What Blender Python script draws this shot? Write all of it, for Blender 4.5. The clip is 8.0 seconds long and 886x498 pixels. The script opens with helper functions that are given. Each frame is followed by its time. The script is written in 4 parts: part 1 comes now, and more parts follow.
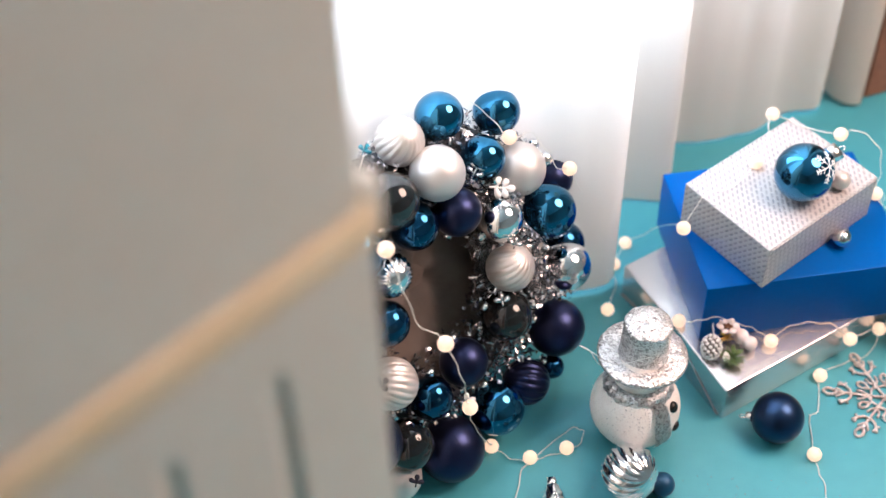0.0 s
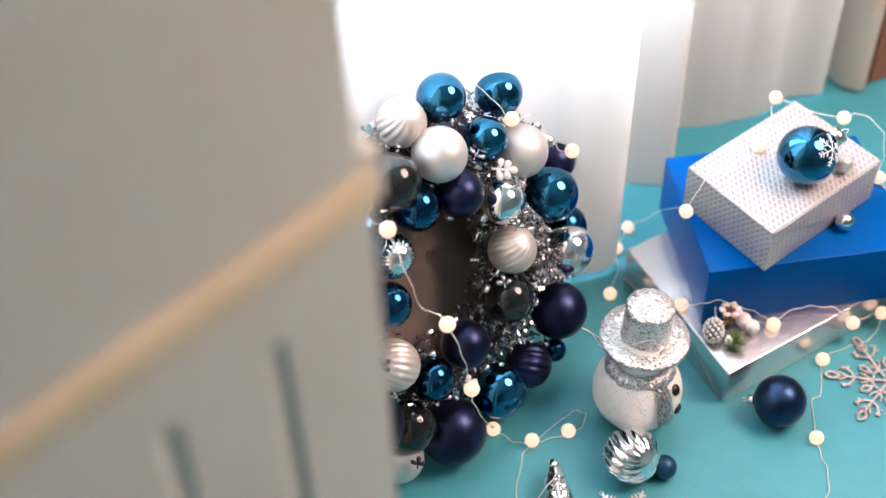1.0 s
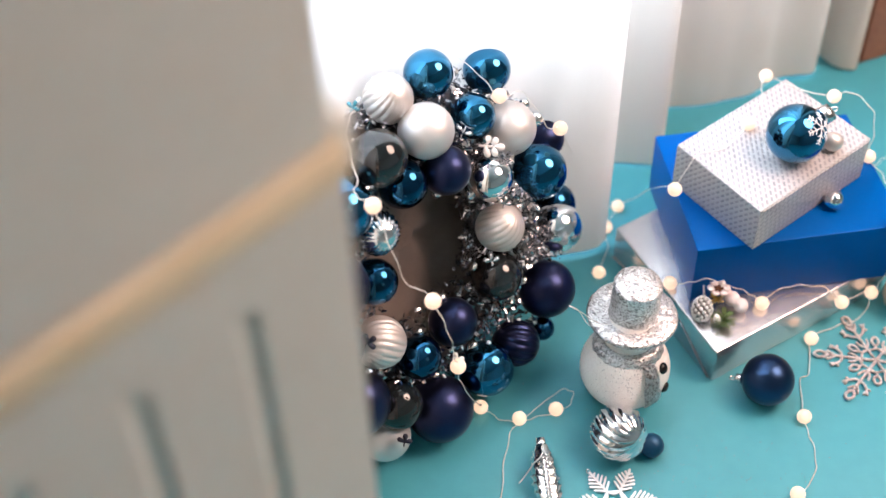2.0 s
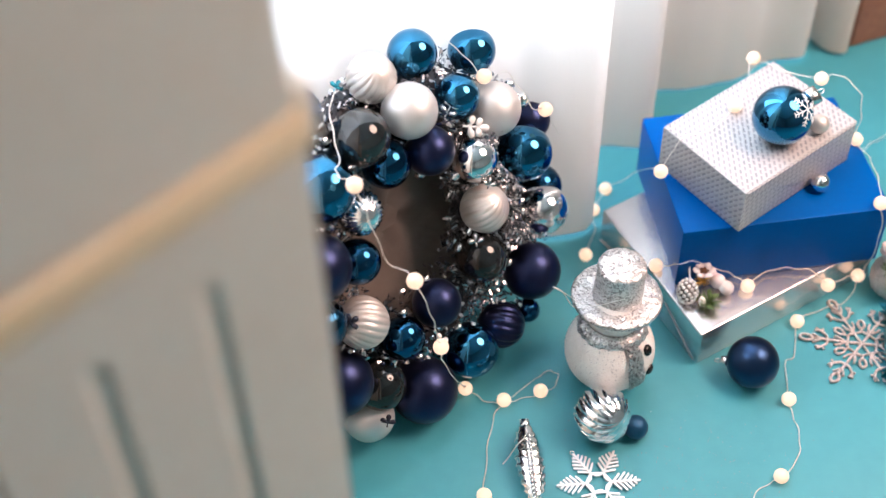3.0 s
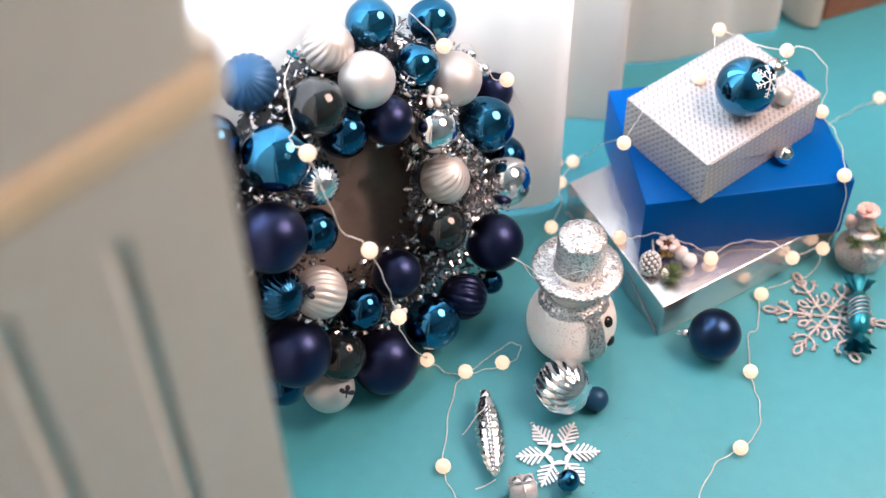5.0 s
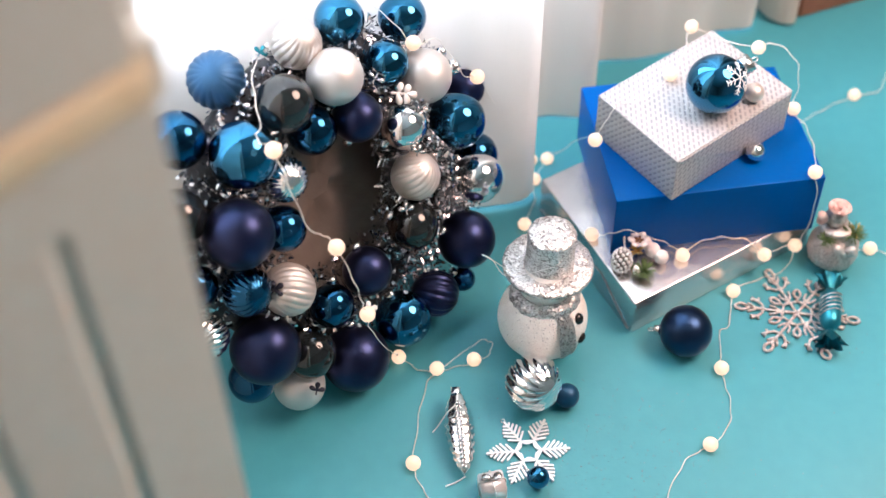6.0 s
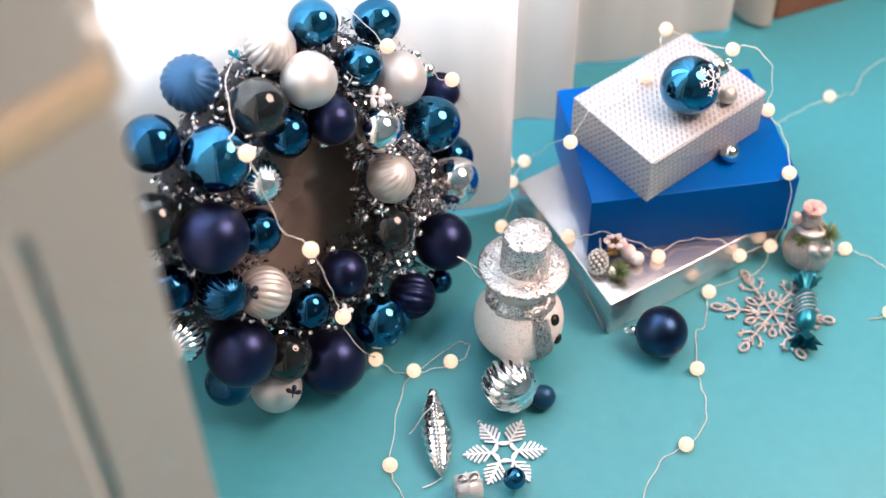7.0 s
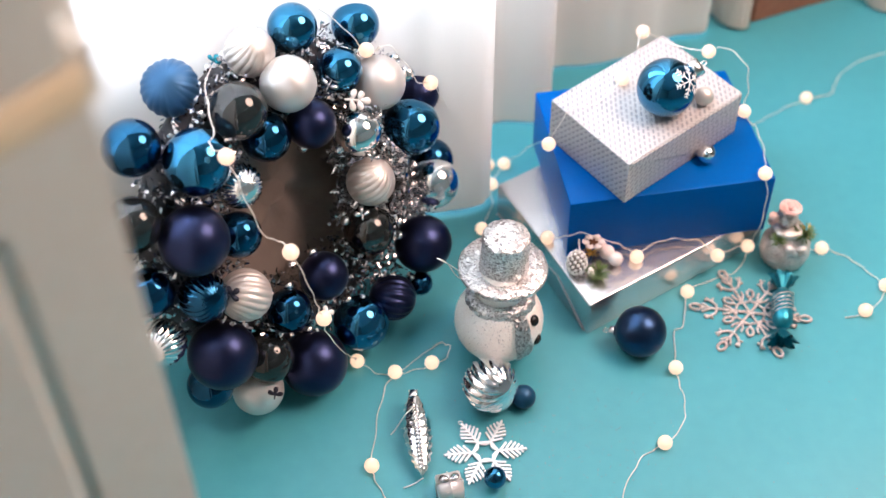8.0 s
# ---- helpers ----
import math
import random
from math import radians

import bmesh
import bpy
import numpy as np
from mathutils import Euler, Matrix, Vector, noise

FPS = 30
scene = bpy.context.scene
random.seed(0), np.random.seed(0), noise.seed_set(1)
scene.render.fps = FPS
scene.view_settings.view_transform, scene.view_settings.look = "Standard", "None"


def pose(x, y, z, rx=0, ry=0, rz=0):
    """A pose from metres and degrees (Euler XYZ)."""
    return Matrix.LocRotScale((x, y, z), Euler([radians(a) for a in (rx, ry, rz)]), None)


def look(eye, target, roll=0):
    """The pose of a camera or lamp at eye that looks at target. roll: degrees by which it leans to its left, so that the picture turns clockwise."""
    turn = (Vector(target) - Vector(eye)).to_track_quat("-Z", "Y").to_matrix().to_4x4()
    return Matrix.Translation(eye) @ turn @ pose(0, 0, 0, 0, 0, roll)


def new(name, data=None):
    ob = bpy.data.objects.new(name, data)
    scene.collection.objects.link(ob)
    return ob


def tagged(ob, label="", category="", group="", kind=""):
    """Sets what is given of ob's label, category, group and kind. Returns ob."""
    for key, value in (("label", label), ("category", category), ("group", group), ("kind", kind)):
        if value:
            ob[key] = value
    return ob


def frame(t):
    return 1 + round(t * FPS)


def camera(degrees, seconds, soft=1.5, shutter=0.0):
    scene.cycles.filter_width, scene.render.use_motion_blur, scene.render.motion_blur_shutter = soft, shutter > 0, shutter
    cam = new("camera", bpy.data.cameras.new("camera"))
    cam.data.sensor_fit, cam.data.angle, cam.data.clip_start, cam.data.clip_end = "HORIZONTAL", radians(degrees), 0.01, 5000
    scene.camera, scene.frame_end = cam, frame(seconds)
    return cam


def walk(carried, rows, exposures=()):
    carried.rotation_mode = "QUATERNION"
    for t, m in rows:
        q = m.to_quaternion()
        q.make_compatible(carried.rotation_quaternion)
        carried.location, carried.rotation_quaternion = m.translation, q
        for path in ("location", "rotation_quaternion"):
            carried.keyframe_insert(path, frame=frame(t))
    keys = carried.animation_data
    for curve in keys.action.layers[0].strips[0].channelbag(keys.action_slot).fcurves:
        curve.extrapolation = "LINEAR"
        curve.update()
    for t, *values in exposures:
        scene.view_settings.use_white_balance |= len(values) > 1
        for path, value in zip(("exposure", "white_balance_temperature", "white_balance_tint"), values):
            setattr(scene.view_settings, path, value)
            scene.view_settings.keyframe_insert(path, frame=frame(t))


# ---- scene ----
cam = camera(37.0, 8.0)

PATH = [
    (0, (-0.103, -0.719, 1.167), (-0.175, 0.678, -0.263), -1.8),
    (0.5, (-0.102, -0.722, 1.162), (-0.176, 0.673, -0.27), -1.8),
    (1, (-0.101, -0.727, 1.158), (-0.179, 0.663, -0.278), -1.9),
    (1.5, (-0.097, -0.727, 1.153), (-0.173, 0.654, -0.292), -1.8),
    (3, (-0.072, -0.732, 1.143), (-0.15, 0.628, -0.322), -1.6),
    (3.5, (-0.064, -0.732, 1.137), (-0.143, 0.622, -0.333), -1.6),
    (4, (-0.052, -0.735, 1.137), (-0.132, 0.612, -0.34), -1.6),
    (4.5, (-0.043, -0.736, 1.133), (-0.122, 0.606, -0.348), -1.5),
    (6, (-0.008, -0.735, 1.132), (-0.076, 0.601, -0.355), -1.2),
    (6.5, (0.001, -0.736, 1.131), (-0.059, 0.604, -0.354), -1.0),
    (7, (0.006, -0.74, 1.133), (-0.046, 0.602, -0.348), -1.0),
    (7.5, (0.01, -0.746, 1.136), (-0.033, 0.601, -0.343), -0.9),
    (8, (0.014, -0.75, 1.139), (-0.019, 0.599, -0.338), -0.8),
]
walk(cam, [(t, look(eye, target, roll)) for t, eye, target, roll in PATH], exposures=[(0.0, 0.69, 5850, 10.5), (8.0, 0.69, 5850, 10.5)])

# depth of field of a fast portrait lens, focused on the snowman
cam.data.dof.use_dof = True
cam.data.dof.focus_distance = 1.31
cam.data.dof.aperture_fstop = 2.6
cam.data.dof.aperture_blades = 7

# ---- axes of the room: A runs along the window, N points from the window into the room
AX, AY = 0.661, 0.750


def L(a, n, z):
    return Vector((a * AX + n * AY, a * AY - n * AX, z))


# ---- world and light
world = bpy.data.worlds.new("world")
scene.world = world
world.use_nodes = True
sky = world.node_tree.nodes.new("ShaderNodeTexSky")
sky.sky_type = "NISHITA"
sky.sun_disc = False
sky.sun_elevation, sky.sun_rotation = radians(35), radians(310)
world.node_tree.links.new(sky.outputs[0], world.node_tree.nodes["Background"].inputs[0])
world.node_tree.nodes["Background"].inputs[1].default_value = 0.1


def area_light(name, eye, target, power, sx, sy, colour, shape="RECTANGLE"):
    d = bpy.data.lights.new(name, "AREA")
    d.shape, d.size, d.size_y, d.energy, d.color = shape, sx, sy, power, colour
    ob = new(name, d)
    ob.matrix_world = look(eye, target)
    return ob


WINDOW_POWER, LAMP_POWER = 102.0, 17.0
area_light("window_daylight", L(-0.375, -0.46, 1.287), L(-0.375, 1.0, 1.287), WINDOW_POWER, 2.34, 1.81, (0.80, 0.91, 1.0))
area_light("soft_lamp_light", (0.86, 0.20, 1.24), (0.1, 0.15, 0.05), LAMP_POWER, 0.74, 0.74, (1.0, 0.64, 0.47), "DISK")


# ---- materials
def material(name, colour, rough=0.5, metal=0.0, **more):
    m = bpy.data.materials.new(name)
    m.use_nodes = True
    b = m.node_tree.nodes["Principled BSDF"]
    b.inputs["Base Color"].default_value = (*colour, 1)
    b.inputs["Roughness"].default_value = rough
    b.inputs["Metallic"].default_value = metal
    for key, value in more.items():
        b.inputs[key.replace("_", " ")].default_value = value
    return m


def node(m, kind, **sets):
    n = m.node_tree.nodes.new(kind)
    for k, v in sets.items():
        n.inputs[k.replace("_", " ")].default_value = v
    return n


def vary(m, scale, low, high, coords="Object", detail=4.0, second=None):
    """Mottle the base colour between two colours with noise, at one or two scales."""
    t = m.node_tree
    b = t.nodes["Principled BSDF"]
    c = node(m, "ShaderNodeTexCoord")
    n = node(m, "ShaderNodeTexNoise", Scale=scale, Detail=detail)
    t.links.new(c.outputs[coords], n.inputs["Vector"])
    fac = n.outputs["Fac"]
    if second:
        n2 = node(m, "ShaderNodeTexNoise", Scale=second, Detail=3.0)
        t.links.new(c.outputs[coords], n2.inputs["Vector"])
        mx = node(m, "ShaderNodeMath")
        mx.operation = "ADD"
        t.links.new(n.outputs["Fac"], mx.inputs[0])
        t.links.new(n2.outputs["Fac"], mx.inputs[1])
        half = node(m, "ShaderNodeMath")
        half.operation = "MULTIPLY"
        half.inputs[1].default_value = 0.5
        t.links.new(mx.outputs[0], half.inputs[0])
        fac = half.outputs[0]
    ramp = node(m, "ShaderNodeValToRGB")
    ramp.color_ramp.elements[0].position, ramp.color_ramp.elements[1].position = 0.3, 0.7
    ramp.color_ramp.elements[0].color, ramp.color_ramp.elements[1].color = (*low, 1), (*high, 1)
    t.links.new(fac, ramp.inputs[0])
    t.links.new(ramp.outputs[0], b.inputs["Base Color"])
    return m


def bump(m, texture, socket, strength, distance, scale_vec=None, coords="Object"):
    t = m.node_tree
    c = node(m, "ShaderNodeTexCoord")
    if scale_vec:
        mp = node(m, "ShaderNodeMapping")
        mp.inputs["Scale"].default_value = scale_vec
        t.links.new(c.outputs[coords], mp.inputs[0])
        t.links.new(mp.outputs[0], texture.inputs["Vector"])
    else:
        t.links.new(c.outputs[coords], texture.inputs["Vector"])
    bn = node(m, "ShaderNodeBump", Strength=strength, Distance=distance)
    t.links.new(texture.outputs[socket], bn.inputs["Height"])
    t.links.new(bn.outputs[0], t.nodes["Principled BSDF"].inputs["Normal"])
    return m


def glitter(name, colour, scale, rough=0.25, metal=1.0, tilt=0.8, dark=0.5):
    """Flat sequin grains: each cell of a cell noise leans its own way."""
    m = material(name, colour, rough, metal)
    t = m.node_tree
    c = node(m, "ShaderNodeTexCoord")
    v = node(m, "ShaderNodeTexVoronoi", Scale=scale)
    t.links.new(c.outputs["Object"], v.inputs["Vector"])
    g = node(m, "ShaderNodeNewGeometry")
    sub = node(m, "ShaderNodeVectorMath")
    sub.operation = "SUBTRACT"
    sub.inputs[1].default_value = (0.5, 0.5, 0.5)
    sc = node(m, "ShaderNodeVectorMath")
    sc.operation = "SCALE"
    sc.inputs["Scale"].default_value = tilt
    ad = node(m, "ShaderNodeVectorMath")
    nm = node(m, "ShaderNodeVectorMath")
    nm.operation = "NORMALIZE"
    t.links.new(v.outputs["Color"], sub.inputs[0])
    t.links.new(sub.outputs[0], sc.inputs[0])
    t.links.new(g.outputs["Normal"], ad.inputs[0])
    t.links.new(sc.outputs[0], ad.inputs[1])
    t.links.new(ad.outputs[0], nm.inputs[0])
    t.links.new(nm.outputs[0], t.nodes["Principled BSDF"].inputs["Normal"])
    # grains differ in tone
    sep = node(m, "ShaderNodeSeparateColor")
    t.links.new(v.outputs["Color"], sep.inputs[0])
    ramp = node(m, "ShaderNodeValToRGB")
    ramp.color_ramp.elements[0].position, ramp.color_ramp.elements[1].position = 0.05, 0.6
    ramp.color_ramp.elements[0].color = (*(dark * q for q in colour), 1)
    ramp.color_ramp.elements[1].color = (*(min(0.92, q * 1.12) for q in colour), 1)
    t.links.new(sep.outputs[0], ramp.inputs[0])
    t.links.new(ramp.outputs[0], t.nodes["Principled BSDF"].inputs["Base Color"])
    return m


M = {}
M["floor"] = material("teal_paint", (0.065, 0.32, 0.385), 0.42)
vary(M["floor"], 3.0, (0.060, 0.305, 0.37), (0.070, 0.335, 0.40), second=60.0)
bump(M["floor"], node(M["floor"], "ShaderNodeTexNoise", Scale=220.0, Detail=3.0), "Fac", 0.05, 0.002)
M["wall"] = vary(material("wall_paint", (0.54, 0.53, 0.50), 0.8), 2.0, (0.52, 0.51, 0.48), (0.56, 0.55, 0.52), second=40.0)
M["ceiling"] = vary(material("ceiling_paint", (0.8, 0.8, 0.79), 0.9), 2.0, (0.78, 0.78, 0.77), (0.82, 0.82, 0.81), second=30.0)
M["panel"] = vary(material("cream_paint", (0.66, 0.64, 0.58), 0.55), 5.0, (0.63, 0.61, 0.55), (0.69, 0.67, 0.61), second=90.0)
M["gilt"] = vary(material("gilt_line", (0.47, 0.41, 0.28), 0.5, 0.1), 30.0, (0.44, 0.38, 0.25), (0.50, 0.44, 0.31))
M["curtain"] = material("sheer_cloth", (0.86, 0.78, 0.69), 0.9)
M["gloss_blue"] = material("blue_mirror_lacquer", (0.038, 0.165, 0.30), 0.035, 1.0)
M["gloss_navy"] = material("navy_mirror_lacquer", (0.020, 0.085, 0.17), 0.035, 1.0)
M["matte_navy"] = material("navy_satin_lacquer", (0.025, 0.033, 0.085), 0.34, 0.95)
M["matte_midnight"] = material("midnight_satin_lacquer", (0.024, 0.050, 0.115), 0.33, 0.95)
M["matte_petrol"] = material("petrol_satin_lacquer", (0.012, 0.07, 0.15), 0.42, 0.4)
M["matte_blue"] = material("blue_satin_lacquer", (0.036, 0.12, 0.26), 0.46, 0.5)
M["pearl"] = material("pearl_lacquer", (0.68, 0.67, 0.66), 0.45, 0.6)
M["champagne"] = material("champagne_lacquer", (0.66, 0.62, 0.59), 0.42, 0.55)
M["chrome"] = material("silver_mirror", (0.86, 0.86, 0.87), 0.05, 1.0)
M["smoke"] = material("smoked_glass", (0.010, 0.013, 0.015), 0.035, 0.0, IOR=1.6)
M["tinsel"] = material("tinsel_foil", (0.58, 0.58, 0.60), 0.20, 1.0)
M["taupe"] = vary(material("taupe_cloth", (0.16, 0.13, 0.115), 0.9), 40.0, (0.14, 0.115, 0.10), (0.18, 0.15, 0.13), second=900.0)
M["dark_core"] = material("wreath_core", (0.025, 0.028, 0.038), 0.5)
M["cap"] = material("cap_metal", (0.75, 0.75, 0.75), 0.22, 1.0)
M["white_leaf"] = material("white_plastic", (0.78, 0.77, 0.76), 0.4)
M["dark_leaf"] = material("dark_foil", (0.03, 0.035, 0.06), 0.3, 0.5)
M["blue_paper"] = vary(material("blue_paper", (0.0, 0.085, 0.36), 0.38, 0.0, Specular_IOR_Level=0.12), 12.0, (0.0, 0.080, 0.34), (0.0, 0.092, 0.38), second=200.0)
M["silver_paper"] = vary(material("silver_foil_paper", (0.64, 0.64, 0.66), 0.26, 0.9), 9.0, (0.60, 0.60, 0.63), (0.68, 0.68, 0.69))
bump(M["silver_paper"], node(M["silver_paper"], "ShaderNodeTexNoise", Scale=14.0, Detail=4.0), "Fac", 0.25, 0.01)
M["pattern_paper"] = material("embossed_silver_paper", (0.62, 0.61, 0.61), 0.46, 0.25)
M["snow_white"] = glitter("pearl_glitter_white", (0.84, 0.80, 0.77), 1100.0, 0.38, 0.08, 0.11, 0.98)
M["silver_glitter"] = glitter("silver_glitter", (0.66, 0.66, 0.67), 620.0, 0.34, 0.8, 0.65, 0.5)
M["pink_glitter"] = glitter("champagne_glitter", (0.60, 0.54, 0.52), 800.0, 0.4, 0.3, 0.8, 0.7)
M["black"] = material("black_bead", (0.012, 0.012, 0.014), 0.25)
M["red"] = material("red_felt", (0.45, 0.03, 0.02), 0.8)
M["teal_foil"] = material("teal_foil", (0.03, 0.25, 0.33), 0.3, 0.7)
M["sack"] = glitter("silver_sack_cloth", (0.56, 0.51, 0.49), 700.0, 0.42, 0.45, 0.45, 0.75)
M["pink"] = vary(material("pink_felt", (0.72, 0.50, 0.46), 0.8), 120.0, (0.70, 0.42, 0.38), (0.76, 0.60, 0.56))
M["green"] = material("green_tinsel", (0.10, 0.17, 0.05), 0.5)
M["gold"] = material("gold_tinsel", (0.65, 0.42, 0.10), 0.3, 0.8)
M["wire"] = material("clear_wire", (0.80, 0.76, 0.70), 0.3, 0.2)
M["thread"] = material("silver_thread", (0.82, 0.82, 0.82), 0.3, 0.5)
M["wood"] = vary(material("brown_wood", (0.26, 0.11, 0.06), 0.5), 18.0, (0.20, 0.08, 0.045), (0.32, 0.14, 0.08), second=120.0)
M["print"] = material("white_print", (0.80, 0.82, 0.84), 0.45)
M["speck"] = material("glitter_speck", (0.85, 0.88, 0.9), 0.2, 0.7)
M["sequin"] = material("iridescent_sequin", (0.90, 0.88, 0.90), 0.15, 0.35)
M["bead"] = material("lit_pearl_bead", (0.40, 0.36, 0.32), 0.4)
M["bead"].node_tree.nodes["Principled BSDF"].inputs["Emission Color"].default_value = (1.0, 0.62, 0.38, 1)
M["bead"].node_tree.nodes["Principled BSDF"].inputs["Emission Strength"].default_value = 0.66

M["berry"] = vary(material("frosted_berry", (0.80, 0.72, 0.72), 0.5), 60.0, (0.74, 0.62, 0.63), (0.85, 0.80, 0.79))

# embossed dashes of the wrapping paper
t_ = M["pattern_paper"].node_tree
c_ = node(M["pattern_paper"], "ShaderNodeTexCoord")
mp_ = node(M["pattern_paper"], "ShaderNodeMapping")
mp_.inputs["Rotation"].default_value = (0, 0, radians(-49))
mp_.inputs["Scale"].default_value = (1, 1, 1)
br_ = node(M["pattern_paper"], "ShaderNodeTexBrick", Scale=1.0, Mortar_Size=0.0019, Mortar_Smooth=0.5, Brick_Width=0.0092, Row_Height=0.0052)
br_.inputs["Color1"].default_value, br_.inputs["Color2"].default_value = (0.29, 0.30, 0.32, 1), (0.37, 0.37, 0.39, 1)
br_.inputs["Mortar"].default_value = (0.52, 0.51, 0.52, 1)
t_.links.new(c_.outputs["UV"], mp_.inputs[0])
t_.links.new(mp_.outputs[0], br_.inputs["Vector"])
bn_ = node(M["pattern_paper"], "ShaderNodeBump", Strength=0.6, Distance=0.0008)
t_.links.new(br_.outputs["Fac"], bn_.inputs["Height"])
t_.links.new(br_.outputs["Color"], t_.nodes["Principled BSDF"].inputs["Base Color"])
t_.links.new(bn_.outputs[0], t_.nodes["Principled BSDF"].inputs["Normal"])

# sheer cloth lets part of the light pass
t_ = M["curtain"].node_tree
tr_ = node(M["curtain"], "ShaderNodeBsdfTranslucent")
tr_.inputs[0].default_value = (0.85, 0.83, 0.81, 1)
mix_ = node(M["curtain"], "ShaderNodeMixShader")
mix_.inputs[0].default_value = 0.62
t_.links.new(t_.nodes["Principled BSDF"].outputs[0], mix_.inputs[1])
t_.links.new(tr_.outputs[0], mix_.inputs[2])
t_.links.new(mix_.outputs[0], t_.nodes["Material Output"].inputs[0])
wv_ = node(M["curtain"], "ShaderNodeTexNoise", Scale=9.0, Detail=6.0)
bump(M["curtain"], wv_, "Fac", 0.15, 0.01, (3, 3, 0.6))


# ---- mesh helpers
def mesh_object(name, bm, mat, smooth=True):
    me = bpy.data.meshes.new(name)
    bmesh.ops.recalc_face_normals(bm, faces=bm.faces)
    bm.to_mesh(me)
    bm.free()
    me.materials.append(M[mat])
    for p in me.polygons:
        p.use_smooth = smooth
    return new(name, me)


def thing(name, place, label, category, group=""):
    ob = new(name)
    ob.empty_display_size = 0.02
    ob.location = place
    return tagged(ob, label, category, group)


def part(name, bm, mat, parent, label="", smooth=True):
    """A mesh built in world coordinates, held by its thing."""
    ob = mesh_object(name, bm, mat, smooth)
    top = parent
    while top.parent:
        top = top.parent
    ob.parent = parent
    ob.matrix_parent_inverse = Matrix.Translation(-Vector(top.location))
    if parent is not top:
        ob.matrix_parent_inverse = Matrix.Identity(4)
    return tagged(ob, label)


def single(name, bm, mat, label, category, kind="", group="", smooth=True):
    return tagged(mesh_object(name, bm, mat, smooth), label, category, group, kind)


def turn_to(axis):
    return Vector(axis).normalized().to_track_quat("Z", "Y").to_matrix().to_4x4()


def ball(centre, r, axis=(0, 0, 1), ribs=0, depth=0.0, twist=0.0, segs=48, rings=28, squash=1.0):
    """A sphere, or a ribbed one with its pole along axis."""
    bm = bmesh.new()
    if ribs:
        segs, rings = ribs * 8, 40
    bmesh.ops.create_uvsphere(bm, u_segments=segs, v_segments=rings, radius=1.0)
    m = Matrix.Translation(centre) @ turn_to(axis)
    for v in bm.verts:
        k = 1.0
        z = v.co.z
        if ribs:
            ph = math.atan2(v.co.y, v.co.x) + twist * z
            fade = math.sqrt(max(0.0, 1 - z * z)) ** 0.7
            k = 1 - depth * fade * (1 - abs(math.sin(ph * ribs / 2)))
            c, s = math.cos(twist * z), math.sin(twist * z)
            v.co.x, v.co.y = v.co.x * c - v.co.y * s, v.co.x * s + v.co.y * c
            if twist:
                k = 1 - depth * fade * (1 - abs(math.sin((ph - twist * z) * ribs / 2)))
        v.co = m @ Vector((v.co.x * k * r, v.co.y * k * r, z * r * squash))
    return bm


def cyl(bm, p0, p1, r0, r1=None, segs=24, caps=True):
    p0, p1 = Vector(p0), Vector(p1)
    r1 = r0 if r1 is None else r1
    m = turn_to(p1 - p0)
    h = (p1 - p0).length
    g = bmesh.ops.create_cone(bm, cap_ends=caps, segments=segs, radius1=r0, radius2=r1, depth=h)
    bmesh.ops.transform(bm, matrix=Matrix.Translation((p0 + p1) / 2) @ m, verts=g["verts"])
    return g["verts"]


def lathe(centre, axis, profile, segs=40, wobble=0.0, seed=0):
    """Turn a profile of (radius, height) round an axis."""
    rnd = random.Random(seed)
    bm = bmesh.new()
    m = Matrix.Translation(centre) @ turn_to(axis)
    rows = []
    for r, h in profile:
        if r < 1e-6:
            rows.append([bm.verts.new(m @ Vector((0, 0, h)))])
        else:
            rows.append([bm.verts.new(m @ Vector(((r + rnd.uniform(-wobble, wobble)) * math.cos(2 * math.pi * i / segs), (r + rnd.uniform(-wobble, wobble)) * math.sin(2 * math.pi * i / segs), h + rnd.uniform(-wobble, wobble)))) for i in range(segs)])
    for a, b in zip(rows, rows[1:]):
        for i in range(segs):
            j = (i + 1) % segs
            if len(a) == 1 and len(b) > 1:
                bm.faces.new((a[0], b[i], b[j]))
            elif len(b) == 1 and len(a) > 1:
                bm.faces.new((a[i], b[0], a[j]))
            elif len(a) > 1:
                bm.faces.new((a[i], b[i], b[j], a[j]))
    return bm


def spline(points, steps=8):
    """Points of a smooth curve through the given ones."""
    p = [Vector(q) for q in points]
    p = [2 * p[0] - p[1]] + p + [2 * p[-1] - p[-2]]
    out = []
    for i in range(1, len(p) - 2):
        for s in range(steps):
            t = s / steps
            a, b, c, d = p[i - 1], p[i], p[i + 1], p[i + 2]
            out.append(0.5 * (2 * b + (c - a) * t + (2 * a - 5 * b + 4 * c - d) * t * t + (3 * b - a - 3 * c + d) * t ** 3))
    out.append(p[-2])
    return out


def tube(points, r, segs=6, steps=8, bm=None):
    bm = bm or bmesh.new()
    pts = spline(points, steps) if steps else [Vector(q) for q in points]
    rings = []
    for i, q in enumerate(pts):
        way = (pts[min(i + 1, len(pts) - 1)] - pts[max(i - 1, 0)]).normalized()
        m = turn_to(way)
        rings.append([bm.verts.new(q + m.to_3x3() @ Vector((r * math.cos(2 * math.pi * k / segs), r * math.sin(2 * math.pi * k / segs), 0))) for k in range(segs)])
    for a, b in zip(rings, rings[1:]):
        # match the ring whose start lies nearest, so that the skin does not twist
        o = min(range(segs), key=lambda s: (b[s].co - a[0].co).length)
        for k in range(segs):
            bm.faces.new((a[k], a[(k + 1) % segs], b[(k + 1 + o) % segs], b[(k + o) % segs]))
    bm.faces.new(rings[0])
    bm.faces.new(rings[-1])
    return bm


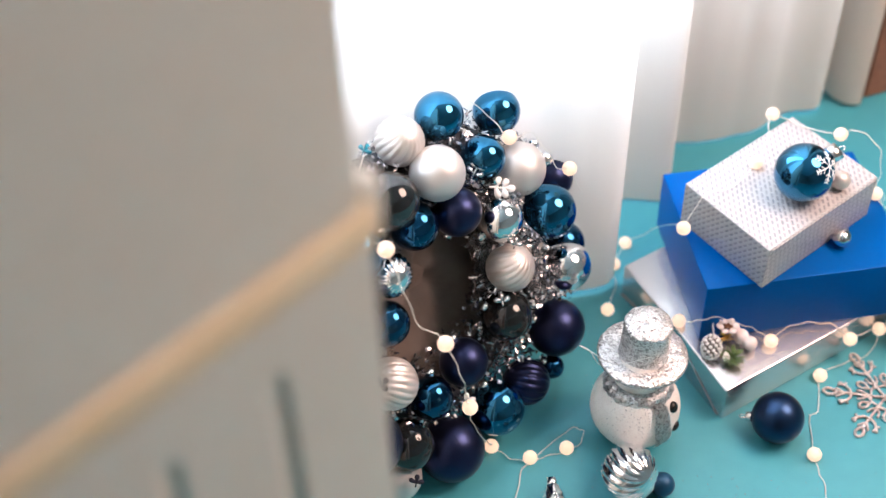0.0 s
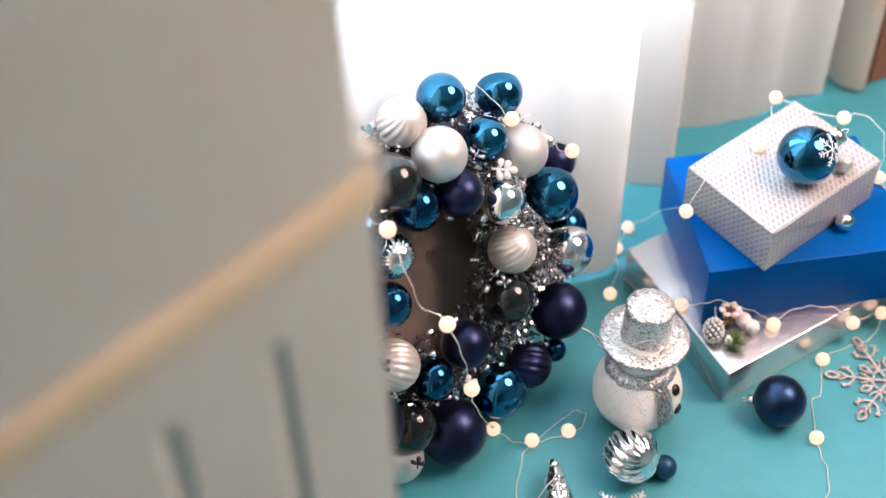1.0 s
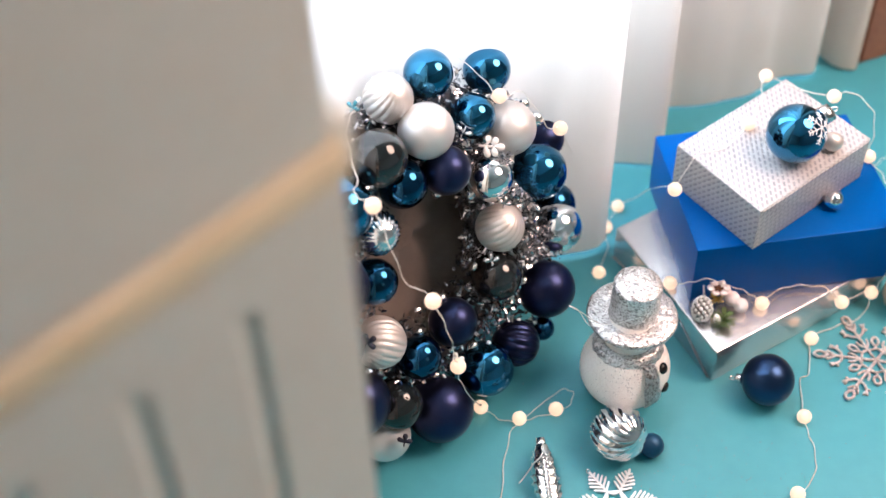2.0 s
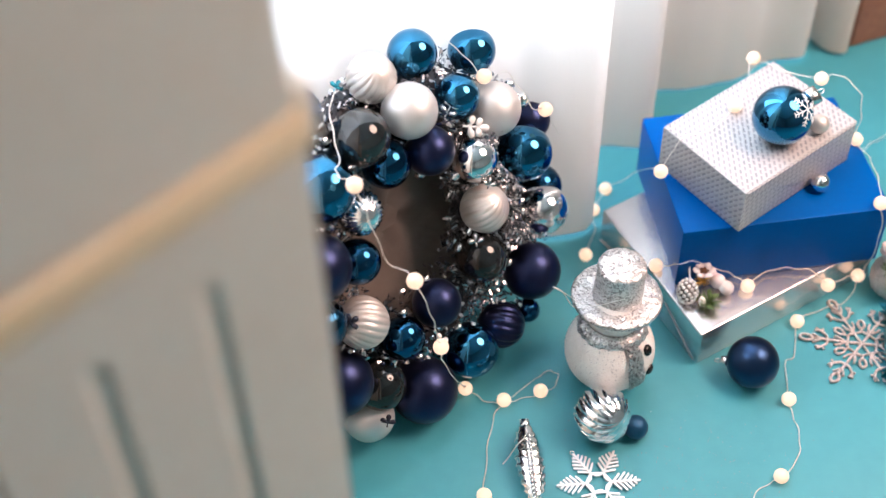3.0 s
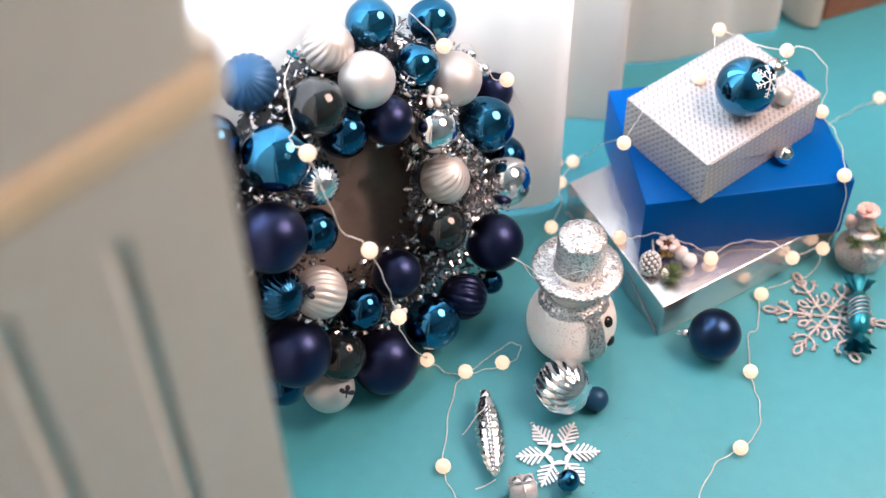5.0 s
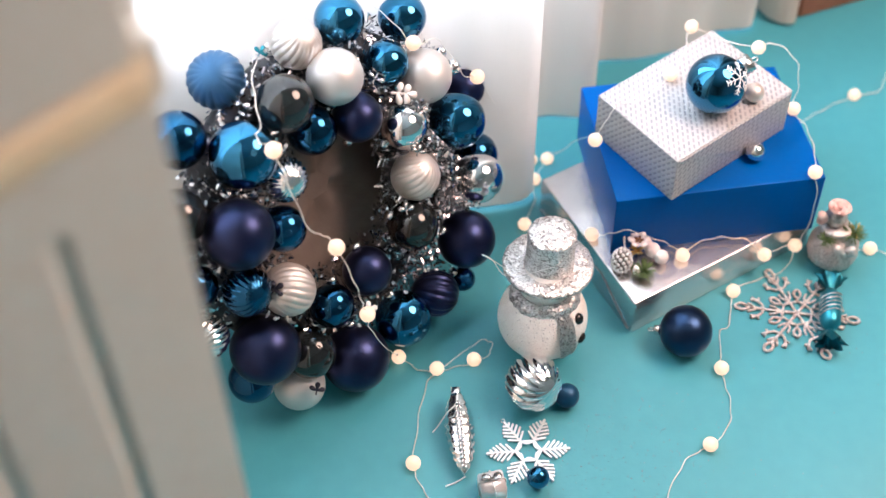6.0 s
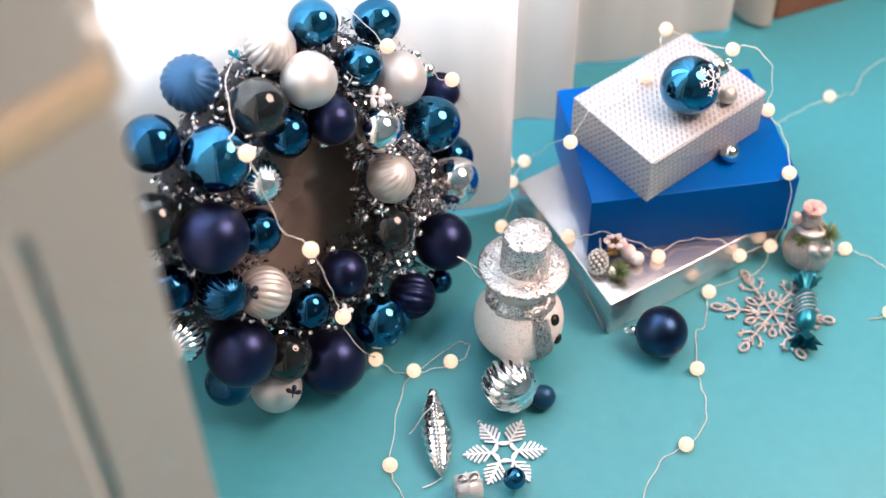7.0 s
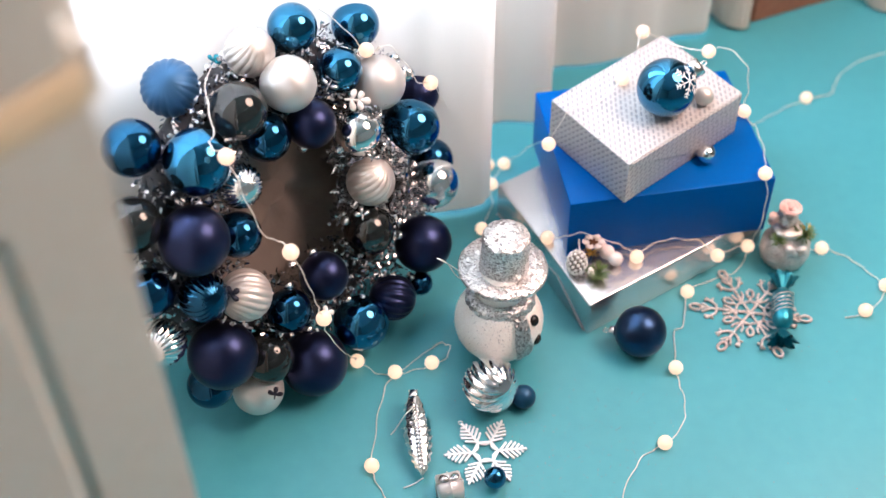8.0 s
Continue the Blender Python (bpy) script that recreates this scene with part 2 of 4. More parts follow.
def prism(bm, outline, z0, z1):
    """An upright prism over a plan outline."""
    lo = [bm.verts.new((x, y, z0)) for x, y in outline]
    hi = [bm.verts.new((x, y, z1)) for x, y in outline]
    n = len(outline)
    bm.faces.new(lo[::-1])
    bm.faces.new(hi)
    for i in range(n):
        bm.faces.new((lo[i], lo[(i + 1) % n], hi[(i + 1) % n], hi[i]))
    return bm


def slab(a0, a1, n0, n1, z0, z1, bevel=0.0):
    bm2 = bmesh.new()
    prism(bm2, [tuple(L(a, n, 0).xy) for a, n in ((a0, n0), (a1, n0), (a1, n1), (a0, n1))], z0, z1)
    if bevel:
        bmesh.ops.bevel(bm2, geom=bm2.edges[:], offset=bevel, segments=3, affect="EDGES", profile=0.6)
    return bm2


# ---- the room
single("floor", prism(bmesh.new(), [tuple(L(a, n, 0).xy) for a, n in ((-3, -0.52), (3, -0.52), (3, 3), (-3, 3))], -0.05, 0.0), "floor", "matt teal painted floor with a soft sheen", "floor", "structure", smooth=False)
single("ceiling", prism(bmesh.new(), [tuple(L(a, n, 0).xy) for a, n in ((-3, -0.52), (3, -0.52), (3, 3), (-3, 3))], 2.5, 2.55), "ceiling", "plain white ceiling", "ceiling", "structure", smooth=False)
for nm, s in (("wall_east", (2.95, 3.0, -0.52, 3.0)), ("wall_west", (-3.0, -2.95, -0.52, 3.0)), ("wall_south", (-2.95, 2.95, 2.95, 3.0))):
    single(nm, slab(*s, 0.0, 2.5), "wall", "plain off-white painted wall", "wall", "structure", smooth=False)
# window wall: sill wall, head and two sides round one opening
for nm, s, z0, z1 in (("wall_north_sill", (-2.95, 2.95, -0.52, -0.42), 0.0, 0.375), ("wall_north_head", (-2.95, 2.95, -0.52, -0.42), 2.2, 2.5), ("wall_north_left", (-2.95, -1.55, -0.52, -0.42), 0.375, 2.2), ("wall_north_right", (0.80, 2.95, -0.52, -0.42), 0.375, 2.2)):
    single(nm, slab(*s, z0, z1), "wall", "plain off-white wall round the window", "wall", "structure", smooth=False)


# ---- curtains
def curtain_sheet(rail, folds, amp, seed, z1=2.42, hem=0.004):
    """A hanging cloth: rail is a line of (a, n) that the hem follows, with soft folds that widen downwards."""
    rnd = random.Random(seed)
    bm = bmesh.new()
    pts = spline([(a, n, 0) for a, n in rail], 14)
    length = [0.0]
    for p, q in zip(pts, pts[1:]):
        length.append(length[-1] + (q - p).length)
    ph = [rnd.uniform(0, 6.28) for _ in range(3)]
    zs = [hem, 0.006, 0.012, 0.02, 0.035, 0.06] + [0.06 + (z1 - 0.06) * (k / 30) for k in range(1, 31)]
    skins = []
    for side in (0.0, 0.0014):
        grid = []
        for z in zs:
            row = []
            for p, s in zip(pts, length):
                f = s * folds * 6.283
                w = amp * (math.sin(f + ph[0] + 0.35 * math.sin(z * 2.1)) + 0.3 * math.sin(2.3 * f + ph[1] + z) + 0.05 * math.sin(5.1 * f + ph[2]))
                k = 1.0 if z > 0.02 else 0.85 + 7.5 * z
                lift = 0.003 + 0.0025 * math.sin(s * 23 + ph[0])
                row.append(bm.verts.new(L(p.x, p.y + w * k + side, z + lift)))
            grid.append(row)
        for a, b in zip(grid, grid[1:]):
            for i in range(len(a) - 1):
                bm.faces.new((a[i], a[i + 1], b[i + 1], b[i]))
        skins.append(grid)
    f, g = skins
    rim = [r[0] for r in f] + f[-1][1:] + [r[-1] for r in f[::-1]][1:] + f[0][::-1][1:-1]
    rim2 = [r[0] for r in g] + g[-1][1:] + [r[-1] for r in g[::-1]][1:] + g[0][::-1][1:-1]
    for i in range(len(rim)):
        j = (i + 1) % len(rim)
        bm.faces.new((rim[i], rim[j], rim2[j], rim2[i]))
    return bm


CURTAIN_LABEL = "sheer cream-white curtain hanging in soft folds to the floor"
single("curtain", curtain_sheet([(-1.6, -0.36), (-0.8, -0.37), (-0.3, -0.37), (0.0, -0.36), (0.12, -0.33), (0.20, -0.285), (0.255, -0.225), (0.285, -0.205), (0.305, -0.215)], 5.0, 0.009, 3), "curtain", CURTAIN_LABEL, "curtain", group="curtains")
single("curtain", curtain_sheet([(0.36, -0.33), (0.40, -0.30), (0.425, -0.285), (0.455, -0.253), (0.475, -0.27), (0.52, -0.305), (0.58, -0.284), (0.648, -0.236), (0.70, -0.222), (0.737, -0.204), (0.762, -0.225), (0.775, -0.26)], 5.5, 0.007, 5), "curtain", CURTAIN_LABEL, "curtain", group="curtains")
single("curtain", curtain_sheet([(0.79, -0.25), (0.772, -0.205), (0.770, -0.180), (0.780, -0.163), (0.797, -0.168), (0.83, -0.21)], 5.0, 0.002, 8), "curtain", "narrow fold of sheer curtain beside brown wood", "curtain", group="curtains")

single("curtain", curtain_sheet([(0.952, -0.10), (0.945, -0.075), (0.938, -0.055), (0.945, -0.035), (0.975, -0.03), (1.06, -0.05)], 5.0, 0.002, 11), "curtain", "end fold of sheer curtain near brown wood", "curtain", group="curtains")

# ---- brown wooden plinth beyond the curtain
bm = bmesh.new()
prism(bm, [(0.406, 0.712), (0.523, 0.766), (0.60, 0.80), (0.52, 0.96), (0.35, 0.88)], 0.0, 0.16)
bmesh.ops.bevel(bm, geom=bm.edges[:], offset=0.003, segments=2, affect="EDGES")
single("wooden_plinth", bm, "wood", "dark brown wooden plinth on the floor by the curtain", "plinth", smooth=False)

# ---- cream cabinet with a gilt moulding, close to the camera
EA, EN = -0.328, 0.081
cab = thing("cabinet", L(EA - 0.3, EN - 0.03, 0), "cream painted cabinet front with gilt moulding and vertical grooves", "cabinet")
bm = bmesh.new()
gro = [0.064 + 0.062 * k for k in range(9)]
gw = 0.0065
edges = [0.0]
for g in gro:
    edges += [g - gw, g - gw * 0.45, g + gw * 0.45, g + gw]
edges.append(0.62)
ZT, ZB = 0.703, 0.06


def face_n(i, z):
    """Depth of the front at an edge: grooves are cut between their top and foot."""
    k = (i - 1) % 4
    inside = 1 <= i <= 4 * len(gro) and k in (1, 2)
    return EN - (0.0032 if inside and ZB < z < ZT else 0.0)


levels = [0.0, ZB - 0.001, ZB + 0.006, ZT - 0.006, ZT + 0.001, 0.742]
rows = []
for z in levels:
    rows.append([bm.verts.new(L(EA - e, face_n(i, z), z)) for i, e in enumerate(edges)])
for a, b in zip(rows, rows[1:]):
    for i in range(len(a) - 1):
        bm.faces.new((a[i], a[i + 1], b[i + 1], b[i]))
back = [[bm.verts.new(L(EA - e, EN - 0.035, z)) for e in (0.0, 0.62)] for z in (levels[0], levels[-1])]
bm.faces.new((back[0][0], back[0][1], back[1][1], back[1][0]))
left = [r[-1] for r in rows]
right = [r[0] for r in rows]
bm.faces.new(right + [back[1][0], back[0][0]])
bm.faces.new(left + [back[1][1], back[0][1]])
bm.faces.new(rows[-1] + [back[1][1], back[1][0]])
bm.faces.new(rows[0] + [back[0][1], back[0][0]])
part("lower_panel", bm, "panel", cab, "grooved cream lower panel", smooth=False)
part("upper_panel", slab(EA - 0.62, EA - 0.004, EN - 0.035, EN - 0.0005, 0.7665, 2.1, 0.0015), "panel", cab, "plain cream upper panel", smooth=False)
b = bmesh.new()
path = []
for o, z in ((-0.035, 0.7425), (0.0, 0.7425), (0.0022, 0.745), (0.0034, 0.750), (0.0036, 0.755), (0.0034, 0.760), (0.0020, 0.7645), (-0.0005, 0.766), (-0.035, 0.766)):
    path.append([b.verts.new(L(a, EN + o, z)) for a in (EA - 0.62, EA)])
for p, q in zip(path, path[1:] + path[:1]):
    b.faces.new((p[0], p[1], q[1], q[0]))
b.faces.new([p[0] for p in path])
b.faces.new([p[1] for p in path])
part("gilt_moulding", b, "gilt", cab, "dull gold rounded moulding")
part("side_panel", slab(EA - 0.10, EA + 0.066, EN - 0.125, EN - 0.110, 0.655, 2.1, 0.002), "panel", cab, "white inner side panel", smooth=False)
part("end_block", slab(EA + 0.0003, EA + 0.012, EN - 0.033, EN - 0.004, 0.738, 0.772, 0.003), "panel", cab, "pale end block of the moulding", smooth=False)
# out-of-view body, added to keep window light off the floor at the left
part("unseen_carcass", slab(EA - 0.62, EA + 0.042, -0.31, EN - 0.127, 0.0, 2.1), "panel", cab, "unseen cream cabinet body that blocks window light", smooth=False)
part("return", slab(EA - 0.62, EA - 0.55, EN - 0.126, EN - 0.0355, 0.0, 2.1), "panel", cab, "cream return of the cabinet", smooth=False)

# ---- wreath of baubles, leaning on the curtain
CAM_R, CAM_U, CAM_T = Vector((1, 0.03, 0)), Vector((0, 0.74, 0.67)), Vector((0.02, -0.67, 0.74))


def toward(x, y, z):
    """A direction from right, up and toward the viewer's side of the wreath."""
    return (CAM_R * x + CAM_U * y + CAM_T * z).normalized()


WU, WV, WN = Vector((0.6207, 0.7840, 0)), Vector((-0.2477, 0.1961, 0.9488)), Vector((0.7439, -0.5889, 0.3160))
WC = Vector((-0.136, 0.147, 0.209))
wreath = thing("bauble_wreath", (-0.10, 0.17, 0.0), "large wreath of blue, navy, white and silver baubles with tinsel", "wreath")

PLAIN = {
    "gloss_blue": ("glossy mirror-blue bauble", [(-0.154, 0.270, 0.339, 0.0245), (-0.098, 0.321, 0.303, 0.0245), (-0.111, 0.265, 0.290, 0.0229), (-0.229, 0.116, 0.307, 0.0317), (-0.043, 0.290, 0.192, 0.0304), (-0.096, 0.141, 0.047, 0.0300)]),
    "gloss_navy": ("glossy navy bauble", [(-0.287, 0.118, 0.322, 0.0269), (-0.176, 0.178, 0.280, 0.0242), (-0.024, 0.312, 0.122, 0.0250), (-0.201, 0.106, 0.221, 0.0225), (-0.278, 0.043, 0.209, 0.0235), (-0.162, 0.099, 0.117, 0.0226), (-0.238, 0.034, 0.079, 0.0235), (-0.035, 0.210, 0.032, 0.0137), (-0.160, 0.225, 0.285, 0.018)]),
    "matte_navy": ("matt navy bauble with a purple sheen", [(-0.037, 0.338, 0.196, 0.0225), (-0.136, 0.206, 0.272, 0.0246), (-0.032, 0.231, 0.074, 0.0320), (-0.234, 0.071, 0.250, 0.0330), (-0.130, 0.142, 0.121, 0.0254), (-0.221, 0.040, 0.120, 0.0345), (-0.143, 0.094, 0.038, 0.0353)]),
    "pearl": ("satin pearl-white bauble", [(-0.154, 0.209, 0.320, 0.0272), (-0.075, 0.284, 0.258, 0.0281), (-0.198, 0.060, 0.037, 0.0266)]),
    "chrome": ("mirror silver bauble", [(-0.094, 0.234, 0.235, 0.0238), (-0.021, 0.284, 0.115, 0.0284)]),
    "smoke": ("smoky clear dark bauble", [(-0.196, 0.166, 0.324, 0.0276), (-0.086, 0.195, 0.133, 0.0264), (-0.286, 0.069, 0.273, 0.0264), (-0.184, 0.070, 0.077, 0.0262)]),
}
for mat, (label, spots) in PLAIN.items():
    for x, y, z, r in spots:
        b = part("bauble", ball((x, y, z), r), mat, wreath, label)
        core = WC + WU * 0.01 - WN * 0.05
        away = (core - Vector((x, y, z))).normalized()
        cb = bmesh.new()
        cyl(cb, Vector((x, y, z)) + away * r * 0.97, Vector((x, y, z)) + away * (r + 0.006), 0.0055, 0.005, 14)
        part("cap", cb, "cap", b, "small silver cap")

RIBBED = [
    ("champagne", "satin white ribbed bauble", (-0.190, 0.227, 0.344), 0.0245, toward(0.38, 0.42, 0.82), 20, 0.065, 0.25),
    ("matte_blue", "matt blue ribbed bauble", (-0.260, 0.185, 0.335), 0.0277, toward(0.0, 0.12, 0.98), 20, 0.055, 0.0),
    ("champagne", "satin champagne ribbed bauble", (-0.083, 0.217, 0.183), 0.0254, toward(0.55, 0.62, 0.55), 20, 0.055, 0.5),
    ("champagne", "satin champagne ribbed bauble", (-0.197, 0.074, 0.170), 0.0260, toward(-0.75, -0.15, 0.62), 20, 0.055, 0.4),
    ("gloss_navy", "glossy navy ribbed bauble", (-0.231, 0.052, 0.193), 0.0243, toward(0.62, -0.1, 0.75), 20, 0.075, 0.3),
    ("matte_navy", "satin navy ribbed bauble", (-0.064, 0.179, 0.044), 0.0257, toward(-0.93, 0.22, 0.28), 16, 0.07, 0.0),
    ("chrome", "mirror silver ribbed bauble", (-0.198, 0.131, 0.262), 0.0225, toward(0.45, -0.25, 0.85), 20, 0.09, 0.2),
    ("chrome", "mirror silver ribbed bauble", (-0.271, 0.025, 0.158), 0.0230, toward(-0.25, -0.45, 0.85), 20, 0.09, 0.2),
]
for mat, label, c, r, axis, ribs, depth, twist in RIBBED:
    part("bauble", ball(c, r, axis, ribs, depth, twist), mat, wreath, label)

# small silver balls tucked in behind
for q, r in (((-0.047, 0.308, 0.250), 0.0085), ((-0.060, 0.317, 0.262), 0.007)):
    part("bauble", ball(q, r, segs=28, rings=18), "chrome", wreath, "tiny mirror silver bauble")

# core ring and tinsel
HU, HV, RING = 0.018, -0.008, 0.135
bm = bmesh.new()
ring = []
for i in range(65):
    f = 2 * math.pi * i / 64
    ring.append(WC + WU * (HU + RING * 1.12 * math.cos(f)) + WV * (HV + RING * 1.02 * math.sin(f)) - WN * 0.072)
ring = [Vector((p.x, p.y, max(p.z, 0.032))) for p in ring]
tube(ring, 0.021, 12, 0, bm)
part("core_ring", bm, "dark_core", wreath, "dark core ring under the baubles")
# cloth behind the opening
bm = bmesh.new()
hub = WC + WU * HU + WV * HV - WN * 0.085
rows = []
for i in range(1, 9):
    q = i / 8
    row = []
    for j in range(48):
        f = 2 * math.pi * j / 48
        dn = 0.010 * math.sin(2.2 * f + 3.0 * q) * q + 0.006 * math.sin(5 * f + 7 * q)
        v = hub + WU * (0.13 * q * math.cos(f)) + WV * (0.125 * q * math.sin(f)) + WN * dn
        row.append(bm.verts.new((v.x, v.y, max(v.z, 0.004))))
    rows.append(row)
bm.faces.new(rows[0])
for a, b in zip(rows, rows[1:]):
    for j in range(48):
        bm.faces.new((a[j], a[(j + 1) % 48], b[(j + 1) % 48], b[j]))
part("backing_cloth", bm, "taupe", wreath, "dark taupe cloth behind the opening")

rnd = random.Random(4)
ALL = [(Vector(q[:3]), q[3]) for _, spots in PLAIN.values() for q in spots] + [(Vector(row[2]), row[3]) for row in RIBBED]


def clear(p):
    """True where a scrap of tinsel lies neither in a bauble nor over its face."""
    for c, r in ALL:
        d = p - c
        along = d.dot(CAM_T)
        if d.length < r * 1.02 or (along > 0 and (d - CAM_T * along).length < r * 0.93):
            return False
    return True


verts, faces = [], []
for k in range(36000):
    f = rnd.uniform(0, 2 * math.pi)
    tr = 0.010 + 0.052 * rnd.random()
    th = rnd.uniform(0, 2 * math.pi)
    if k % 3 == 0:
        f, th = rnd.uniform(-1.0, 0.7), rnd.uniform(1.6, 3.4)
        tr = rnd.uniform(0.035, 0.068)
    elif k % 7 == 1:
        f, th, tr = rnd.uniform(-1.25, -0.15), rnd.uniform(0, 2 * math.pi), rnd.uniform(0.012, 0.045)
    if math.sin(f) < 0.25 and math.cos(f) < 0.55 and rnd.random() < 0.30:
        continue
    rad = RING + tr * math.cos(th)
    p = WC + WU * (HU + rad * 1.12 * math.cos(f)) + WV * (HV + rad * 1.02 * math.sin(f)) + WN * (-0.05 + tr * math.sin(th))
    if math.cos(th) > 0.0 and (tr > 0.046 or tr > 0.037 and rnd.random() < 0.965):
        continue
    if p.z < 0.008 or not clear(p):
        continue
    d = Vector((rnd.gauss(0, 1), rnd.gauss(0, 1), rnd.gauss(0, 1))).normalized()
    e = d.cross(Vector((rnd.gauss(0, 1), rnd.gauss(0, 1), rnd.gauss(0, 1)))).normalized()
    ln, w = rnd.uniform(0.003, 0.0075), rnd.uniform(0.0007, 0.0019)
    if not clear(p + d * ln):
        continue
    bend = d.cross(e) * ln * rnd.uniform(-0.5, 0.5)
    i = len(verts)
    verts += [p - e * w, p + e * w, p + d * ln * 0.5 + e * w + bend * 0.3, p + d * ln * 0.5 - e * w + bend * 0.3, p + d * ln + e * w * 0.6 + bend, p + d * ln - e * w * 0.6 + bend]
    faces += [(i, i + 1, i + 2, i + 3), (i + 3, i + 2, i + 4, i + 5)]
# the fluffier garland that hangs along the inner edge of the opening
for k in range(9000):
    f = rnd.uniform(-0.8, 0.7)
    rad = RING - 0.052 - 0.010 * math.sin(f * 9.0) - abs(rnd.gauss(0, 0.009))
    p = WC + WU * (HU + rad * 1.12 * math.cos(f)) + WV * (HV + rad * 1.02 * math.sin(f)) + WN * rnd.uniform(-0.05, -0.005)
    d = Vector((rnd.gauss(0, 1), rnd.gauss(0, 1), rnd.gauss(0, 1))) - WU * 0.7 + WN * 0.5
    d.normalize()
    e = d.cross(Vector((rnd.gauss(0, 1), rnd.gauss(0, 1), rnd.gauss(0, 1)))).normalized()
    ln, w = rnd.uniform(0.005, 0.011), rnd.uniform(0.0005, 0.0015)
    if p.z < 0.008 or not clear(p) or not clear(p + d * ln):
        continue
    i = len(verts)
    verts += [p - e * w, p + e * w, p + d * ln + e * w * 0.6, p + d * ln - e * w * 0.6]
    faces.append((i, i + 1, i + 2, i + 3))
me = bpy.data.meshes.new("tinsel")
me.from_pydata([tuple(v) for v in verts], [], faces)
me.materials.append(M["tinsel"])
ob = new("tinsel", me)
ob.parent = wreath
ob.matrix_parent_inverse = Matrix.Translation(-Vector(wreath.location))
tagged(ob, "shredded silver tinsel between the baubles", kind="stuff")


def petal(bm, centre, way, normal, length, width, thick=0.0009):
    """A flat rounded lobe that starts at centre."""
    way, normal = way.normalized(), normal.normalized()
    side = normal.cross(way)
    n = 12
    top = []
    low = []
    for i in range(n):
        f = 2 * math.pi * i / n
        q = centre + way * (length * 0.5 * (1 - math.cos(f))) + side * (width * 0.5 * math.sin(f) * (1 - 0.35 * math.cos(f)))
        top.append(bm.verts.new(q + normal * thick))
        low.append(bm.verts.new(q - normal * thick))
    bm.faces.new(top)
    bm.faces.new(low[::-1])
    for i in range(n):
        j = (i + 1) % n
        bm.faces.new((top[i], low[i], low[j], top[j]))


def sprig(centre, normal, spin, size, mat, label, pairs=1):
    """A flat cut leaf: a stem with pairs of rounded lobes and one lobe at its tip."""
    bm = bmesh.new()
    normal = normal.normalized()
    x = (CAM_R - normal * CAM_R.dot(normal)).normalized()
    y = normal.cross(x)
    a = radians(spin)
    way, side = x * math.cos(a) + y * math.sin(a), y * math.cos(a) - x * math.sin(a)
    c = Vector(centre)
    for k in range(pairs):
        for sign in (-1, 1):
            petal(bm, c + way * size * 0.62 * k, way * 0.35 + side * sign, normal, size * (0.92 - 0.12 * k), size * 0.5)
    petal(bm, c + way * size * 0.62 * (pairs - 1) + way * size * 0.1, way, normal, size * 0.85, size * 0.55)
    tube([c - way * size * 0.5, c, c + way * size * 0.62 * pairs], size * 0.09, 6, 3, bm)
    part("leaf_sprig", bm, mat, wreath, label)


TOEYE = toward(0.1, 0.1, 1.0)
sprig((-0.0985, 0.234, 0.2785), TOEYE, -4, 0.0125, "white_leaf", "white plastic leaf sprig", 2)
sprig((-0.120, 0.239, 0.292), TOEYE, 62, 0.011, "tinsel", "silver foil leaf sprig", 2)
sprig((-0.126, 0.098, 0.112), TOEYE, 20, 0.010, "white_leaf", "white plastic leaf sprig", 1)
sprig((-0.079, 0.211, 0.222), TOEYE, 75, 0.009, "tinsel", "silver foil leaf sprig", 1)
sprig((-0.091, 0.185, 0.166), TOEYE, 100, 0.010, "tinsel", "silver foil leaf sprig", 1)
sprig((-0.206, 0.055, 0.192), TOEYE, 35, 0.010, "dark_leaf", "dark navy leaf sprig", 1)
sprig((-0.176, 0.036, 0.060), TOEYE, 80, 0.009, "dark_leaf", "dark navy leaf sprig", 1)
sprig((-0.222, 0.212, 0.345), TOEYE, 60, 0.008, "teal_foil", "teal foil leaf sprig", 1)
sprig((-0.204, 0.213, 0.332), TOEYE, 210, 0.009, "tinsel", "silver foil leaf sprig", 1)


# ---- gift boxes
def wrapped_box(name, f, r, l, z0, z1, mat, label, bevel=0.0018):
    f, r, l = Vector((*f, 0)), Vector((*r, 0)), Vector((*l, 0))
    k = r + l - f
    mid = (f + k) / 2
    ob = thing(name, (mid.x, mid.y, z0), label, "gift box", "stack of gift boxes")
    bm = bmesh.new()
    prism(bm, [tuple(p.xy) for p in (f, r, k, l)], z0, z1)
    bmesh.ops.bevel(bm, geom=bm.edges[:], offset=bevel, segments=3, affect="EDGES", profile=0.6)
    bm.normal_update()
    uv = bm.loops.layers.uv.new("paper")
    for fc in bm.faces:
        n = fc.normal
        u = Vector((r - f)).normalized() if abs(n.z) > 0.7 else n.cross(Vector((0, 0, 1))).normalized()
        v = n.cross(u).normalized()
        for lp in fc.loops:
            lp[uv].uv = (lp.vert.co.dot(u), lp.vert.co.dot(v))
    part("box", bm, mat, ob)
    return ob, f, r, l, k


